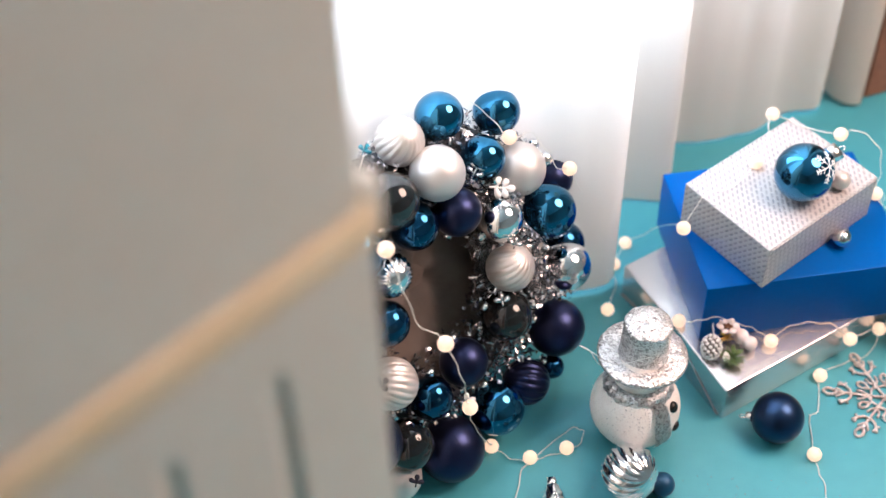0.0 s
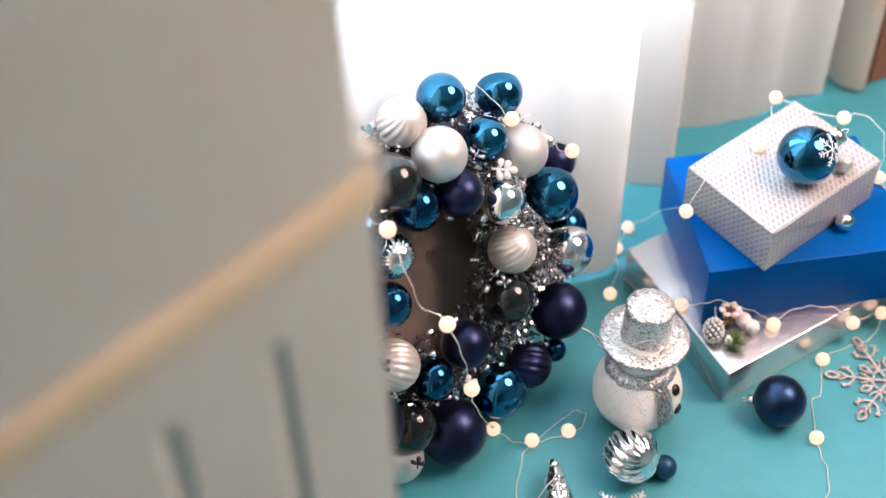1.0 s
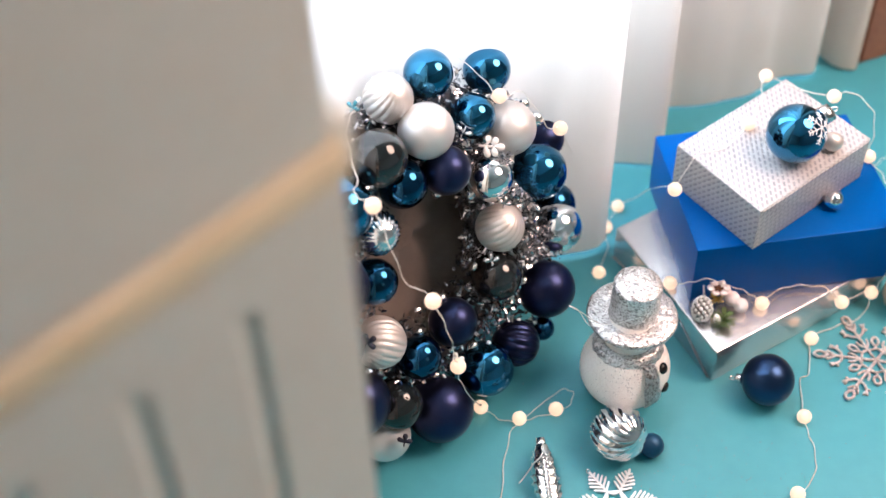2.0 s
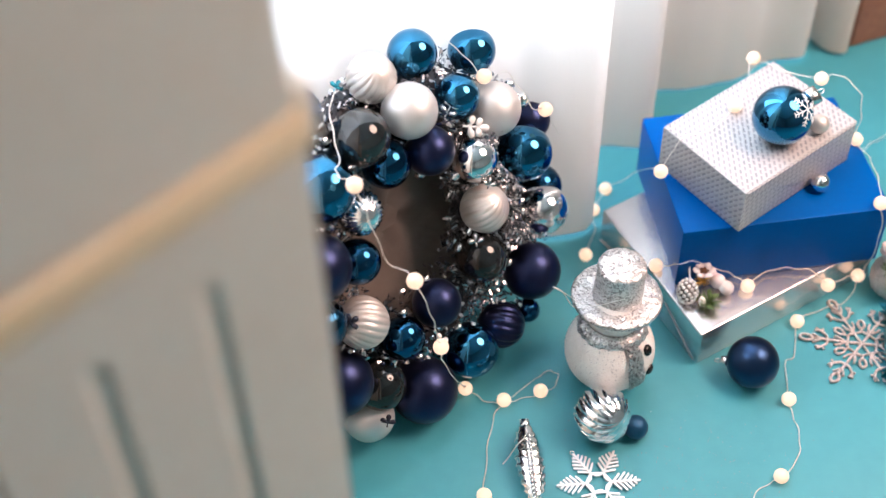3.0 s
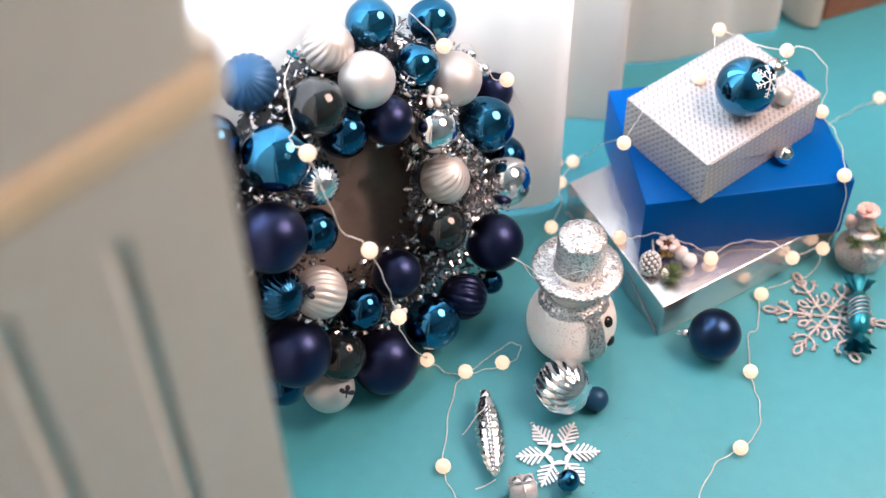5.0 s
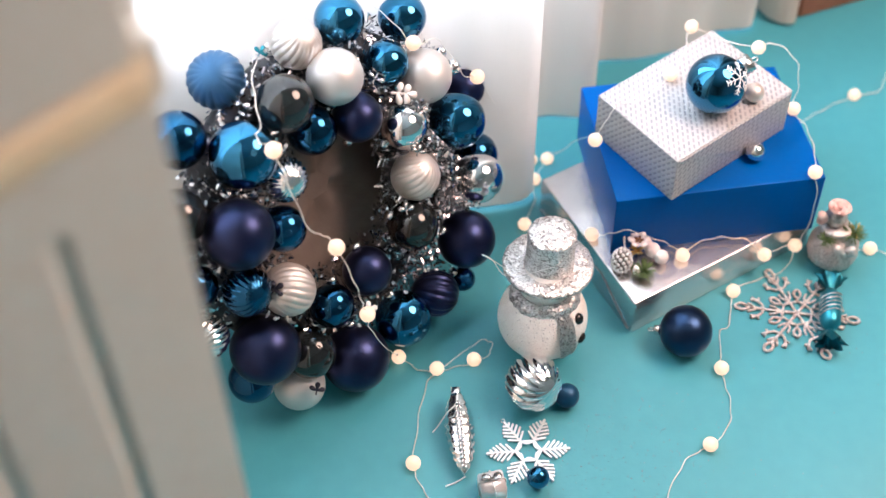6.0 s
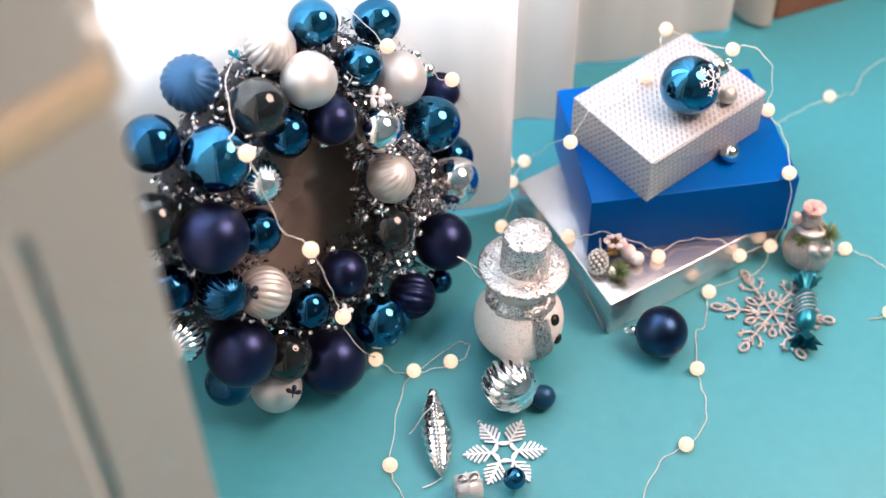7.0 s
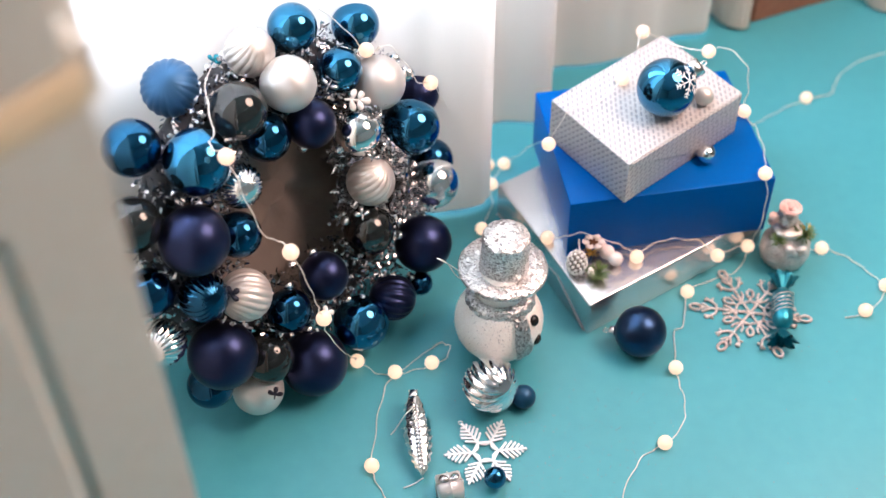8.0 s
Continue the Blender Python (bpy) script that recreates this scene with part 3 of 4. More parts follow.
def flap(ob, p, q, z0, z1, out, mat, lean=0.0, hang=False):
    """A folded triangle of wrapping paper on the end of a box, from p to q; hang: it folds down from the top."""
    p, q, out = Vector((*p.xy, 0)), Vector((*q.xy, 0)), Vector((*out.xy, 0)).normalized() * 0.0012
    bm = bmesh.new()
    up = Vector((0, 0, 1))
    foot, tip = (z1 - 0.0015, z1 - (z1 - z0) * 0.72) if hang else (z0 + 0.001, z0 + (z1 - z0) * 0.62)
    tri = [p + up * foot, q + up * foot, p.lerp(q, 0.5 + lean) + up * tip]
    a = [bm.verts.new(v + out) for v in tri]
    b = [bm.verts.new(v) for v in tri]
    bm.faces.new(a)
    bm.faces.new(b[::-1])
    for i in range(3):
        bm.faces.new((a[i], b[i], b[(i + 1) % 3], a[(i + 1) % 3]))
    uv = bm.loops.layers.uv.new("paper")
    u = (q - p).normalized()
    for fc in bm.faces:
        for lp in fc.loops:
            lp[uv].uv = (lp.vert.co.dot(u), lp.vert.co.z)
    part("flap", bm, mat, ob, "folded end of the wrapping paper", smooth=False)


ob, f, r, l, k = wrapped_box("gift_box", (0.148, 0.163), (0.357, 0.301), (0.052, 0.347), 0.0005, 0.050, "silver_paper", "flat box in plain silver foil paper on the floor", 0.0022)
flap(ob, f.lerp(l, 0.03), l, 0.0005, 0.05, Vector((f - r)), "silver_paper", -0.2)
ob, f, r, l, k = wrapped_box("gift_box", (0.126, 0.235), (0.350, 0.276), (0.095, 0.416), 0.0505, 0.131, "blue_paper", "royal blue paper gift box resting on a silver box", 0.0015)
ob, f, r, l, k = wrapped_box("gift_box", (0.183, 0.237), (0.315, 0.350), (0.107, 0.338), 0.1315, 0.188, "pattern_paper", "white silver box in embossed paper on a blue box", 0.0012)
flap(ob, f.lerp(r, 0.02), f.lerp(r, 0.98), 0.1315, 0.188, (f - l), "pattern_paper", 0.05, True)


# ---- baubles lying loose
def loose_bauble(centre, r, mat, label, axis=(0, 0, 1), ribs=0, depth=0.0, twist=0.0, cap_to=None, group="loose baubles", cap_size=1.0):
    ob = thing("bauble", (centre[0], centre[1], centre[2] - r), label, "bauble", group)
    part("ball", ball(centre, r, axis, ribs, depth, twist), mat, ob)
    if cap_to:
        w = Vector(cap_to).normalized()
        c = Vector(centre)
        bm = bmesh.new()
        cyl(bm, c + w * r * 0.96, c + w * (r + 0.2 * r * cap_size), r * 0.2 * cap_size, r * 0.18 * cap_size, 18)
        cp = part("cap", bm, "cap", ob, "silver metal cap")
        n = w.cross(Vector((0.2, 0.3, 0.9))).normalized()
        loop = [c + w * (r * (1.0 + 0.2 * cap_size) + r * 0.12 * (1 - math.cos(t * math.pi / 6))) + n * r * 0.12 * math.sin(t * math.pi / 6) for t in range(13)]
        part("ring", tube(loop, r * 0.025, 6, 0), "cap", cp, "thin wire ring")
    return ob


def flake_print(centre, r, pole, size, thick, ob):
    """A printed snowflake that follows the ball's skin."""
    pole = Vector(pole).normalized()
    x = pole.cross(Vector((0.1, 0.2, 0.97))).normalized()
    y = pole.cross(x)
    c = Vector(centre)

    def at(u, v):
        return c + (pole * 1.0 + x * u + y * v).normalized() * (r + 0.0002)

    bm = bmesh.new()
    for k in range(6):
        a = k * math.pi / 3
        d, e = (math.cos(a), math.sin(a)), (-math.sin(a), math.cos(a))
        tube([at(d[0] * s, d[1] * s) for s in (0.0, size * 0.35, size * 0.7, size)], thick, 5, 3, bm)
        for s in (0.4, 0.68, 0.9):
            for sign in (-1, 1):
                b = [(d[0] * (s + q * 0.7) * size + e[0] * sign * q * size, d[1] * (s + q * 0.7) * size + e[1] * sign * q * size) for q in (0.0, 0.12, 0.26 - 0.1 * s)]
                tube([at(*p) for p in b], thick * 0.9, 5, 2, bm)
    part("snowflake_print", bm, "print", ob, "white printed snowflake")


bb = loose_bauble((0.226, 0.322, 0.2195), 0.0315, "gloss_blue", "glossy blue bauble with a white snowflake on a box", cap_to=(0.84, 0.36, 0.42), cap_size=1.7)
flake_print((0.226, 0.322, 0.2195), 0.0315, toward(0.62, 0.10, 0.75), 0.62, 0.0007, bb)
loose_bauble((0.270, 0.333, 0.1985), 0.0105, "champagne", "small satin silver bauble on the top box", cap_to=(-0.6, 0.7, 0.1))
loose_bauble((0.277, 0.303, 0.1415), 0.0104, "chrome", "small mirror silver bauble on the blue box", cap_to=(0.5, 0.8, 0.1))
loose_bauble((0.203, 0.146, 0.0277), 0.0277, "matte_midnight", "satin navy bauble on the teal floor", cap_to=(-0.97, 0.12, -0.1))
loose_bauble((0.041, 0.073, 0.0300), 0.0300, "chrome", "silver swirl-ribbed mirror bauble on the floor", toward(0.60, -0.10, 0.80), 15, 0.11, 0.6)
loose_bauble((0.076, 0.070, 0.0128), 0.0128, "matte_petrol", "small satin dark blue bauble on the floor", cap_to=(-0.9, 0.3, 0))
loose_bauble((0.045, -0.030, 0.0142), 0.0112, "gloss_blue", "small glossy blue bauble on a silver snowflake", cap_to=(-0.8, 0.5, 0.1))


# ---- snowman with a glitter hat
SX, SY = 0.0505, 0.148
sm = thing("snowman_ornament", (SX, SY, 0), "white glitter snowman ornament with a silver glitter top hat", "ornament")
part("body", ball((SX, SY, 0.0465), 0.0475, squash=0.98), "snow_white", sm, "round pearly white body")
part("head", ball((SX + 0.001, SY + 0.006, 0.098), 0.0285), "snow_white", sm, "round white head")
part("scarf", lathe((SX + 0.001, SY + 0.004, 0.078), (0, 0.1, 1), [(0.020, 0.008), (0.031, 0.009), (0.0365, 0.004), (0.0370, -0.003), (0.034, -0.008), (0.020, -0.007)], 72, 0.0009, 2), "silver_glitter", sm, "silver glitter scarf")
# scarf end that hangs down the belly
bm = bmesh.new()
rows = []
rnd = random.Random(31)
for i in range(25):
    el = radians(52 - i * 3.1)
    row = []
    for j in range(11):
        az = radians(-57 + (j - 5) * 2.4 + 1.5 * math.sin(i / 2.7))
        d = Vector((math.cos(az) * math.cos(el), math.sin(az) * math.cos(el), math.sin(el)))
        row.append(bm.verts.new(Vector((SX, SY, 0.0465)) + d * (0.0490 + rnd.uniform(0, 0.0014))))
    rows.append(row)
for a, b in zip(rows, rows[1:]):
    for j in range(10):
        bm.faces.new((a[j], a[j + 1], b[j + 1], b[j]))
bmesh.ops.solidify(bm, geom=bm.faces[:], thickness=0.0015)
part("scarf_end", bm, "silver_glitter", sm, "silver glitter scarf end", smooth=False)
# loose sequins stuck to the belly
rnd = random.Random(77)
verts, faces = [], []
for _ in range(170):
    az, el = rnd.gauss(radians(-95), 0.55), rnd.gauss(radians(38), 0.32)
    d = Vector((math.cos(az) * math.cos(el), math.sin(az) * math.cos(el), math.sin(el)))
    n = (d + Vector((rnd.gauss(0, 0.3), rnd.gauss(0, 0.3), rnd.gauss(0, 0.3)))).normalized()
    u = n.cross(Vector((0.3, 0.5, 0.8))).normalized()
    v = n.cross(u)
    c = Vector((SX, SY, 0.0465)) + d * 0.0477
    i, w = len(verts), rnd.uniform(0.0003, 0.0007)
    ring6 = [u * math.cos(q * 1.047) * w + v * math.sin(q * 1.047) * w for q in range(6)]
    verts += [tuple(c + q) for q in ring6] + [tuple(c - n * 0.0006 + q) for q in ring6]
    faces.append(tuple(range(i, i + 6)))
    faces += [(i + q, i + 6 + q, i + 6 + (q + 1) % 6, i + (q + 1) % 6) for q in range(6)]
me = bpy.data.meshes.new("sequins")
me.from_pydata(verts, [], faces)
me.materials.append(M["sequin"])
ob = new("sequins", me)
ob.parent = sm
ob.matrix_parent_inverse = Matrix.Translation(-Vector(sm.location))
tagged(ob, "sparkling sequin grains on the belly", kind="stuff")
for az, el in ((-30, 28), (-32, -5)):
    d = Vector((math.cos(radians(az)) * math.cos(radians(el)), math.sin(radians(az)) * math.cos(radians(el)), math.sin(radians(el))))
    part("button", ball(Vector((SX, SY, 0.0465)) + d * 0.047, 0.0062, d, squash=0.7, segs=20, rings=12), "black", sm, "round black button")
part("nose", ball((SX + 0.031, SY + 0.006, 0.093), 0.0035, segs=16, rings=10), "red", sm, "small red nose")
HX, HY = SX + 0.003, SY + 0.013
part("hat_brim", lathe((HX, HY, 0.1135), (0.03, 0.02, 1), [(0.0, -0.002), (0.030, -0.002), (0.043, -0.003), (0.0465, -0.0015), (0.047, 0.001), (0.045, 0.003), (0.030, 0.0025), (0.0, 0.0025)], 72, 0.0005, 3), "silver_glitter", sm, "round glitter brim")
part("hat_crown", lathe((HX + 0.001, HY, 0.115), (0.03, 0.0, 1), [(0.0, 0.0), (0.0258, 0.0), (0.0255, 0.006), (0.0245, 0.02), (0.0245, 0.036), (0.0250, 0.044), (0.0235, 0.0465), (0.012, 0.0468), (0.0, 0.0468)], 60, 0.0005, 4), "silver_glitter", sm, "glitter top of the hat")
part("hanging_thread", tube([(HX - 0.02, HY + 0.012, 0.118), (HX - 0.042, HY - 0.02, 0.1185), (-0.004, 0.138, 0.146), (-0.014, 0.137, 0.154), (-0.002, 0.136, 0.146), (HX - 0.03, HY - 0.026, 0.128), (HX + 0.005, HY - 0.0262, 0.140)], 0.0005, 5), "thread", sm, "thin silver hanging thread")


# ---- flat snowflakes
def bar(bm, p, q, w, z0, z1):
    p, q = Vector((*p, 0)), Vector((*q, 0))
    d = (q - p).normalized()
    s = Vector((-d.y, d.x, 0)) * w / 2
    prism(bm, [tuple(v.xy) for v in (p - s, q - s, q - s * 0.2 + d * w * 0.4, q + s * 0.2 + d * w * 0.4, q + s, p + s)], z0, z1)


def feather_snowflake(cx, cy, size, spin):
    ob = thing("snowflake_ornament", (cx, cy, 0), "flat silver-white snowflake ornament with feathered arms", "snowflake")
    for k in range(6):
        bm = bmesh.new()
        a = radians(spin + 60 * k)
        d, e = Vector((math.cos(a), math.sin(a))), Vector((-math.sin(a), math.cos(a)))
        o = Vector((cx, cy))
        z0, z1 = 0.0015, 0.0038
        bar(bm, o + d * size * 0.28, o + d * size * 0.97, size * 0.055, z0, z1)
        for s, ln in ((0.34, 0.27), (0.46, 0.30), (0.58, 0.25), (0.70, 0.18), (0.82, 0.11)):
            for sign in (-1, 1):
                p = o + d * size * s
                q = p + (d * 0.62 + e * sign * 0.785) * size * ln
                bl = bmesh.new()
                bar(bl, p, q, size * 0.050, z0 + 0.0003, z1 - 0.0003)
                part("blade", bl, "chrome_soft", ob, "", smooth=False)
        b = o + d * size * 0.30
        c2 = o + Vector((math.cos(a + math.pi / 3), math.sin(a + math.pi / 3))) * size * 0.30
        bar(bm, b, c2, size * 0.06, z0 + 0.0001, z1 - 0.0001)
        for sign in (-1, 1):
            bar(bm, o + d * size * 0.30, o + d * size * 0.18 + e * sign * size * 0.09, size * 0.05, z0 + 0.0002, z1 - 0.0002)
        part("arm", bm, "chrome_soft", ob, "", smooth=False)
    a = radians(spin + 120)
    tip = Vector((cx + math.cos(a) * size * 1.02, cy + math.sin(a) * size * 1.02, 0.0028))
    part("hanging_ring", tube([tip + Vector((0.0022 * math.cos(q), 0.0022 * math.sin(q), 0)) for q in (k * math.pi / 6 for k in range(13))], 0.0007, 6, 0), "cap", ob, "tiny silver hanging ring")
    return ob


M["cone_core"] = material("grey_cone", (0.16, 0.15, 0.14), 0.7)
M["star"] = material("brown_seed_star", (0.12, 0.05, 0.02), 0.6)
M["chrome_soft"] = material("brushed_silver", (0.84, 0.83, 0.84), 0.32, 0.45)
feather_snowflake(0.036, 0.008, 0.0430, 6)


def loop_snowflake(cx, cy, size, spin):
    ob = thing("snowflake_ornament", (cx, cy, 0), "open wire snowflake ornament covered in champagne glitter", "snowflake")
    z = 0.0028
    for k in range(6):
        bm = bmesh.new()
        a = radians(spin + 60 * k)

        def w(s, t):
            return (cx + size * (s * math.cos(a) - t * math.sin(a)), cy + size * (s * math.sin(a) + t * math.cos(a)), z)

        tube([w(0, 0), w(0.35, 0), w(0.78, 0)], 0.0016, 6, 4, bm)
        for sign in (-1, 1):
            tube([w(0.66, 0), w(0.74, 0.06 * sign), w(0.80, 0.085 * sign)], 0.0014, 6, 3, bm)
        tube([w(0.78, 0), w(0.86, 0.055), w(0.95, 0.055), w(1.0, 0), w(0.95, -0.055), w(0.86, -0.055), w(0.78, 0.0)], 0.0017, 6, 4, bm)
        part("arm", bm, "pink_glitter", ob)
        for sign in (-1, 1):
            bm = bmesh.new()
            tube([w(0.55, 0), w(0.57, 0.09 * sign), w(0.66, 0.17 * sign), w(0.74, 0.22 * sign)], 0.0015, 6, 3, bm)
            tube([w(0.64, 0.155 * sign), w(0.62, 0.22 * sign)], 0.0014, 6, 3, bm)
            tube([w(0.67, 0.175 * sign), w(0.76, 0.165 * sign)], 0.0014, 6, 3, bm)
            part("branch", bm, "pink_glitter", ob)
            part("branch", tube([w(0.27, 0), w(0.36, 0.07 * sign), w(0.45, 0.09 * sign)], 0.0014, 6, 3), "pink_glitter", ob)
        # loop between two arms
        c30, s30 = math.cos(math.pi / 6), math.sin(math.pi / 6)

        def h(s, t):
            return w(s * c30 - t * s30, s * s30 + t * c30)

        bm = bmesh.new()
        tube([h(0.25, 0), h(0.28, 0), h(0.31, 0)], 0.0014, 6, 3, bm)
        tube([h(0.31, 0), h(0.38, 0.05), h(0.46, 0.045), h(0.50, 0), h(0.46, -0.045), h(0.38, -0.05), h(0.31, 0)], 0.0016, 6, 3, bm)
        tube([w(0.27, 0), h(0.25, 0), h(0.27 * 0.5, 0.27 * 0.866)], 0.0013, 6, 3, bm)
        part("loop", bm, "pink_glitter", ob)
    return ob


loop_snowflake(0.331, 0.194, 0.0665, -8)

# ---- wrapped candy on the glitter snowflake
cd = thing("candy_ornament", (0.365, 0.192, 0.005), "teal foil wrapped candy ornament with silver stripes", "candy")
p0, p1 = Vector((0.3585, 0.158, 0.0165)), Vector((0.3685, 0.218, 0.0165))
way = (p1 - p0).normalized()
part("sweet", lathe(p0, way, [(0.0, 0.004), (0.006, 0.005), (0.0105, 0.011), (0.0118, 0.02), (0.0118, 0.042), (0.0105, 0.051), (0.006, 0.057), (0.0, 0.058)], 28, 0.0004, 6), "teal_foil", cd, "teal foil barrel")
side = way.cross(Vector((0, 0, 1)))
for s in range(5):
    bm = bmesh.new()
    pts = []
    for q in range(9):
        f = radians(-70 + 140 * q / 8)
        pts.append(p0 + way * (0.018 + s * 0.0055 + 0.010 * q / 8) + (side * math.sin(f) + Vector((0, 0, 1)) * math.cos(f)) * 0.0120)
    tube(pts, 0.0009, 5, 0, bm)
    part("stripe", bm, "silver_glitter", cd, "silver glitter stripe")
for end, sgn in ((p0, -1), (p1, 1)):
    bm = bmesh.new()
    rows = []
    for i in range(5):
        t = i / 4
        rad = 0.004 + 0.011 * t
        row = []
        for j in range(28):
            f = 2 * math.pi * j / 28
            wv = 1 + 0.28 * math.sin(7 * f) * t
            row.append(bm.verts.new(end - way * sgn * 0.002 + way * sgn * (0.018 * t + 0.002 * math.sin(5 * f) * t) + (side * math.cos(f) + Vector((0, 0, 1)) * math.sin(f) * 0.72) * rad * wv))
        rows.append(row)
    for a, b in zip(rows, rows[1:]):
        for j in range(28):
            bm.faces.new((a[j], a[(j + 1) % 28], b[(j + 1) % 28], b[j]))
    bmesh.ops.solidify(bm, geom=bm.faces[:], thickness=0.0005)
    part("twisted_end", bm, "teal_foil", cd, "crinkled foil twist")

# ---- silver embossed ornament lying on its edge
fl = thing("pendant_ornament", (-0.033, 0.020, 0), "embossed mirror silver pendant ornament standing on its narrow edge", "ornament")
bm = bmesh.new()
rows = []
NS, NR = 44, 28
for i in range(NS + 1):
    t = i / NS
    prof = (math.sin(math.pi * min(1.0, 0.08 + t * 0.92)) ** 0.55) if t > 0 else 0.35
    prof = max(prof * (1.0 - 0.12 * t), 0.05)
    c = Vector((-0.0385, 0.062, 0.017)).lerp(Vector((-0.0275, -0.026, 0.010)), t)
    row = []
    for j in range(NR):
        f = 2 * math.pi * j / NR
        em = 1 + 0.07 * math.sin(t * 60 + 3 * math.cos(2 * f)) * abs(math.cos(f)) + 0.05 * math.sin(9 * f)
        row.append(bm.verts.new(c + Vector((0.0155 * prof * em * math.cos(f), 0, (0.016 - 0.007 * t) * prof ** 0.6 * em * math.sin(f)))))
    rows.append(row)
for a, b in zip(rows, rows[1:]):
    for j in range(NR):
        bm.faces.new((a[j], a[(j + 1) % NR], b[(j + 1) % NR], b[j]))
bm.faces.new(rows[0])
bm.faces.new(rows[-1])
part("body", bm, "chrome", fl)
for i in range(16):
    t = 0.2 + 0.75 * i / 15
    c = Vector((-0.0385, 0.062, 0.0325)).lerp(Vector((-0.0275, -0.026, 0.0165)), t) + Vector((0, 0, 0.002 * math.sin(math.pi * t)))
    bm = bmesh.new()
    for sign in (-1, 1):
        tube([c + Vector((0, 0.003, 0.0008)), c + Vector((0.0035 * sign, -0.002, -0.0004))], 0.0011, 5, 2, bm)
    part("braid", bm, "chrome", fl, "braided silver ridge")
bm = bmesh.new()
cyl(bm, (-0.0385, 0.060, 0.020), (-0.039, 0.069, 0.023), 0.0062, 0.0055, 18)
part("neck", bm, "chrome", fl, "short silver neck")
part("thread", tube([(-0.038, 0.040, 0.034), (-0.046, 0.034, 0.030), (-0.056, 0.026, 0.016), (-0.061, 0.021, 0.013)], 0.0007, 5), "thread", fl, "stiff silver thread")
part("tail", tube([(-0.0265, -0.027, 0.008), (-0.036, -0.031, 0.003), (-0.046, -0.036, 0.0035)], 0.0008, 5), "thread", fl, "stiff silver thread end")

# ---- tiny silver gift
tg = thing("tiny_gift", (0.0, -0.038, 0), "tiny gift box ornament in silver foil with a bow", "gift box")
fw, rt = Vector((-0.25, 0.97, 0)).normalized(), Vector((0.97, 0.25, 0)).normalized()
c = Vector((0.0, -0.040, 0))
bm = bmesh.new()
prism(bm, [tuple((c + rt * sx * 0.0125 + fw * sy * 0.0115).xy) for sx, sy in ((-1, -1), (1, -1), (1, 1), (-1, 1))], 0.0, 0.022)
bmesh.ops.bevel(bm, geom=bm.edges[:], offset=0.0012, segments=2, affect="EDGES")
part("box", bm, "chrome_soft", tg)
bm = bmesh.new()
up = Vector((0, 0, 1))
for u, v, hu, hv in ((rt, fw, 0.0127, 0.0117), (fw, rt, 0.0117, 0.0127)):
    tube([c - u * hu, c - u * (hu + 0.0004) + up * 0.0215, c + up * 0.0228, c + u * (hu + 0.0004) + up * 0.0215, c + u * hu], 0.0007, 5, 4, bm)
part("ribbon", bm, "thread", tg, "thin silver ribbon")
for sgn in (-1, 1):
    bm = bmesh.new()
    petal(bm, c + up * 0.0245, rt * sgn + fw * 0.5, (up + fw * 0.3 * sgn).normalized(), 0.011, 0.008)
    part("bow_loop", bm, "silver_paper", tg, "foil bow loop")

# ---- silver sack ornament with a pink top
sk = thing("sack_ornament", (0.379, 0.274, 0), "silver glitter sack ornament with pine sprig and pink top", "ornament")
part("sack", lathe((0.379, 0.275, 0.0), (0, 0.06, 1), [(0.0, 0.0005), (0.016, 0.001), (0.025, 0.008), (0.0285, 0.020), (0.0265, 0.032), (0.019, 0.042), (0.013, 0.047), (0.014, 0.050), (0.016, 0.053), (0.0, 0.052)], 44, 0.0009, 9), "sack", sk, "round silver sack")
part("collar", lathe((0.378, 0.279, 0.049), (0, 0.1, 1), [(0.010, -0.002), (0.0165, -0.002), (0.0185, 0.001), (0.0165, 0.004), (0.010, 0.004)], 36, 0.0008, 3), "pearl", sk, "pale ruffled collar")
part("knot_top", ball((0.376, 0.284, 0.062), 0.012), "sack", sk, "gathered cloth top")
rose = Vector((0.376, 0.281, 0.075))
for ringk, (num, rad, size) in enumerate(((7, 0.0090, 0.0125), (6, 0.0055, 0.0105), (4, 0.0022, 0.008))):
    for j in range(num):
        f = 2 * math.pi * (j + 0.4 * ringk) / num
        o = Vector((math.cos(f), math.sin(f), 0))
        bm = bmesh.new()
        petal(bm, rose + o * rad * 0.5 - Vector((0, 0, 0.003 - 0.001 * ringk)), o * 0.6 + Vector((0, 0, 0.8)), o * 0.8 - Vector((0, 0, 0.5)), size, size * 1.1, 0.0006)
        part("rose_petal", bm, "pink", sk, "pale pink rose petal")
rnd = random.Random(12)


def needles(parent, centre, n, ln, mat, label, name="pine_sprig", flat=0.6):
    bm = bmesh.new()
    for _ in range(n):
        d = Vector((rnd.gauss(0, 1), rnd.gauss(0, 1), abs(rnd.gauss(0, 1)) * flat)).normalized()
        tube([Vector(centre), Vector(centre) + d * ln * rnd.uniform(0.6, 1.0)], 0.00045, 4, 2, bm)
    return part(name, bm, mat, parent, label)


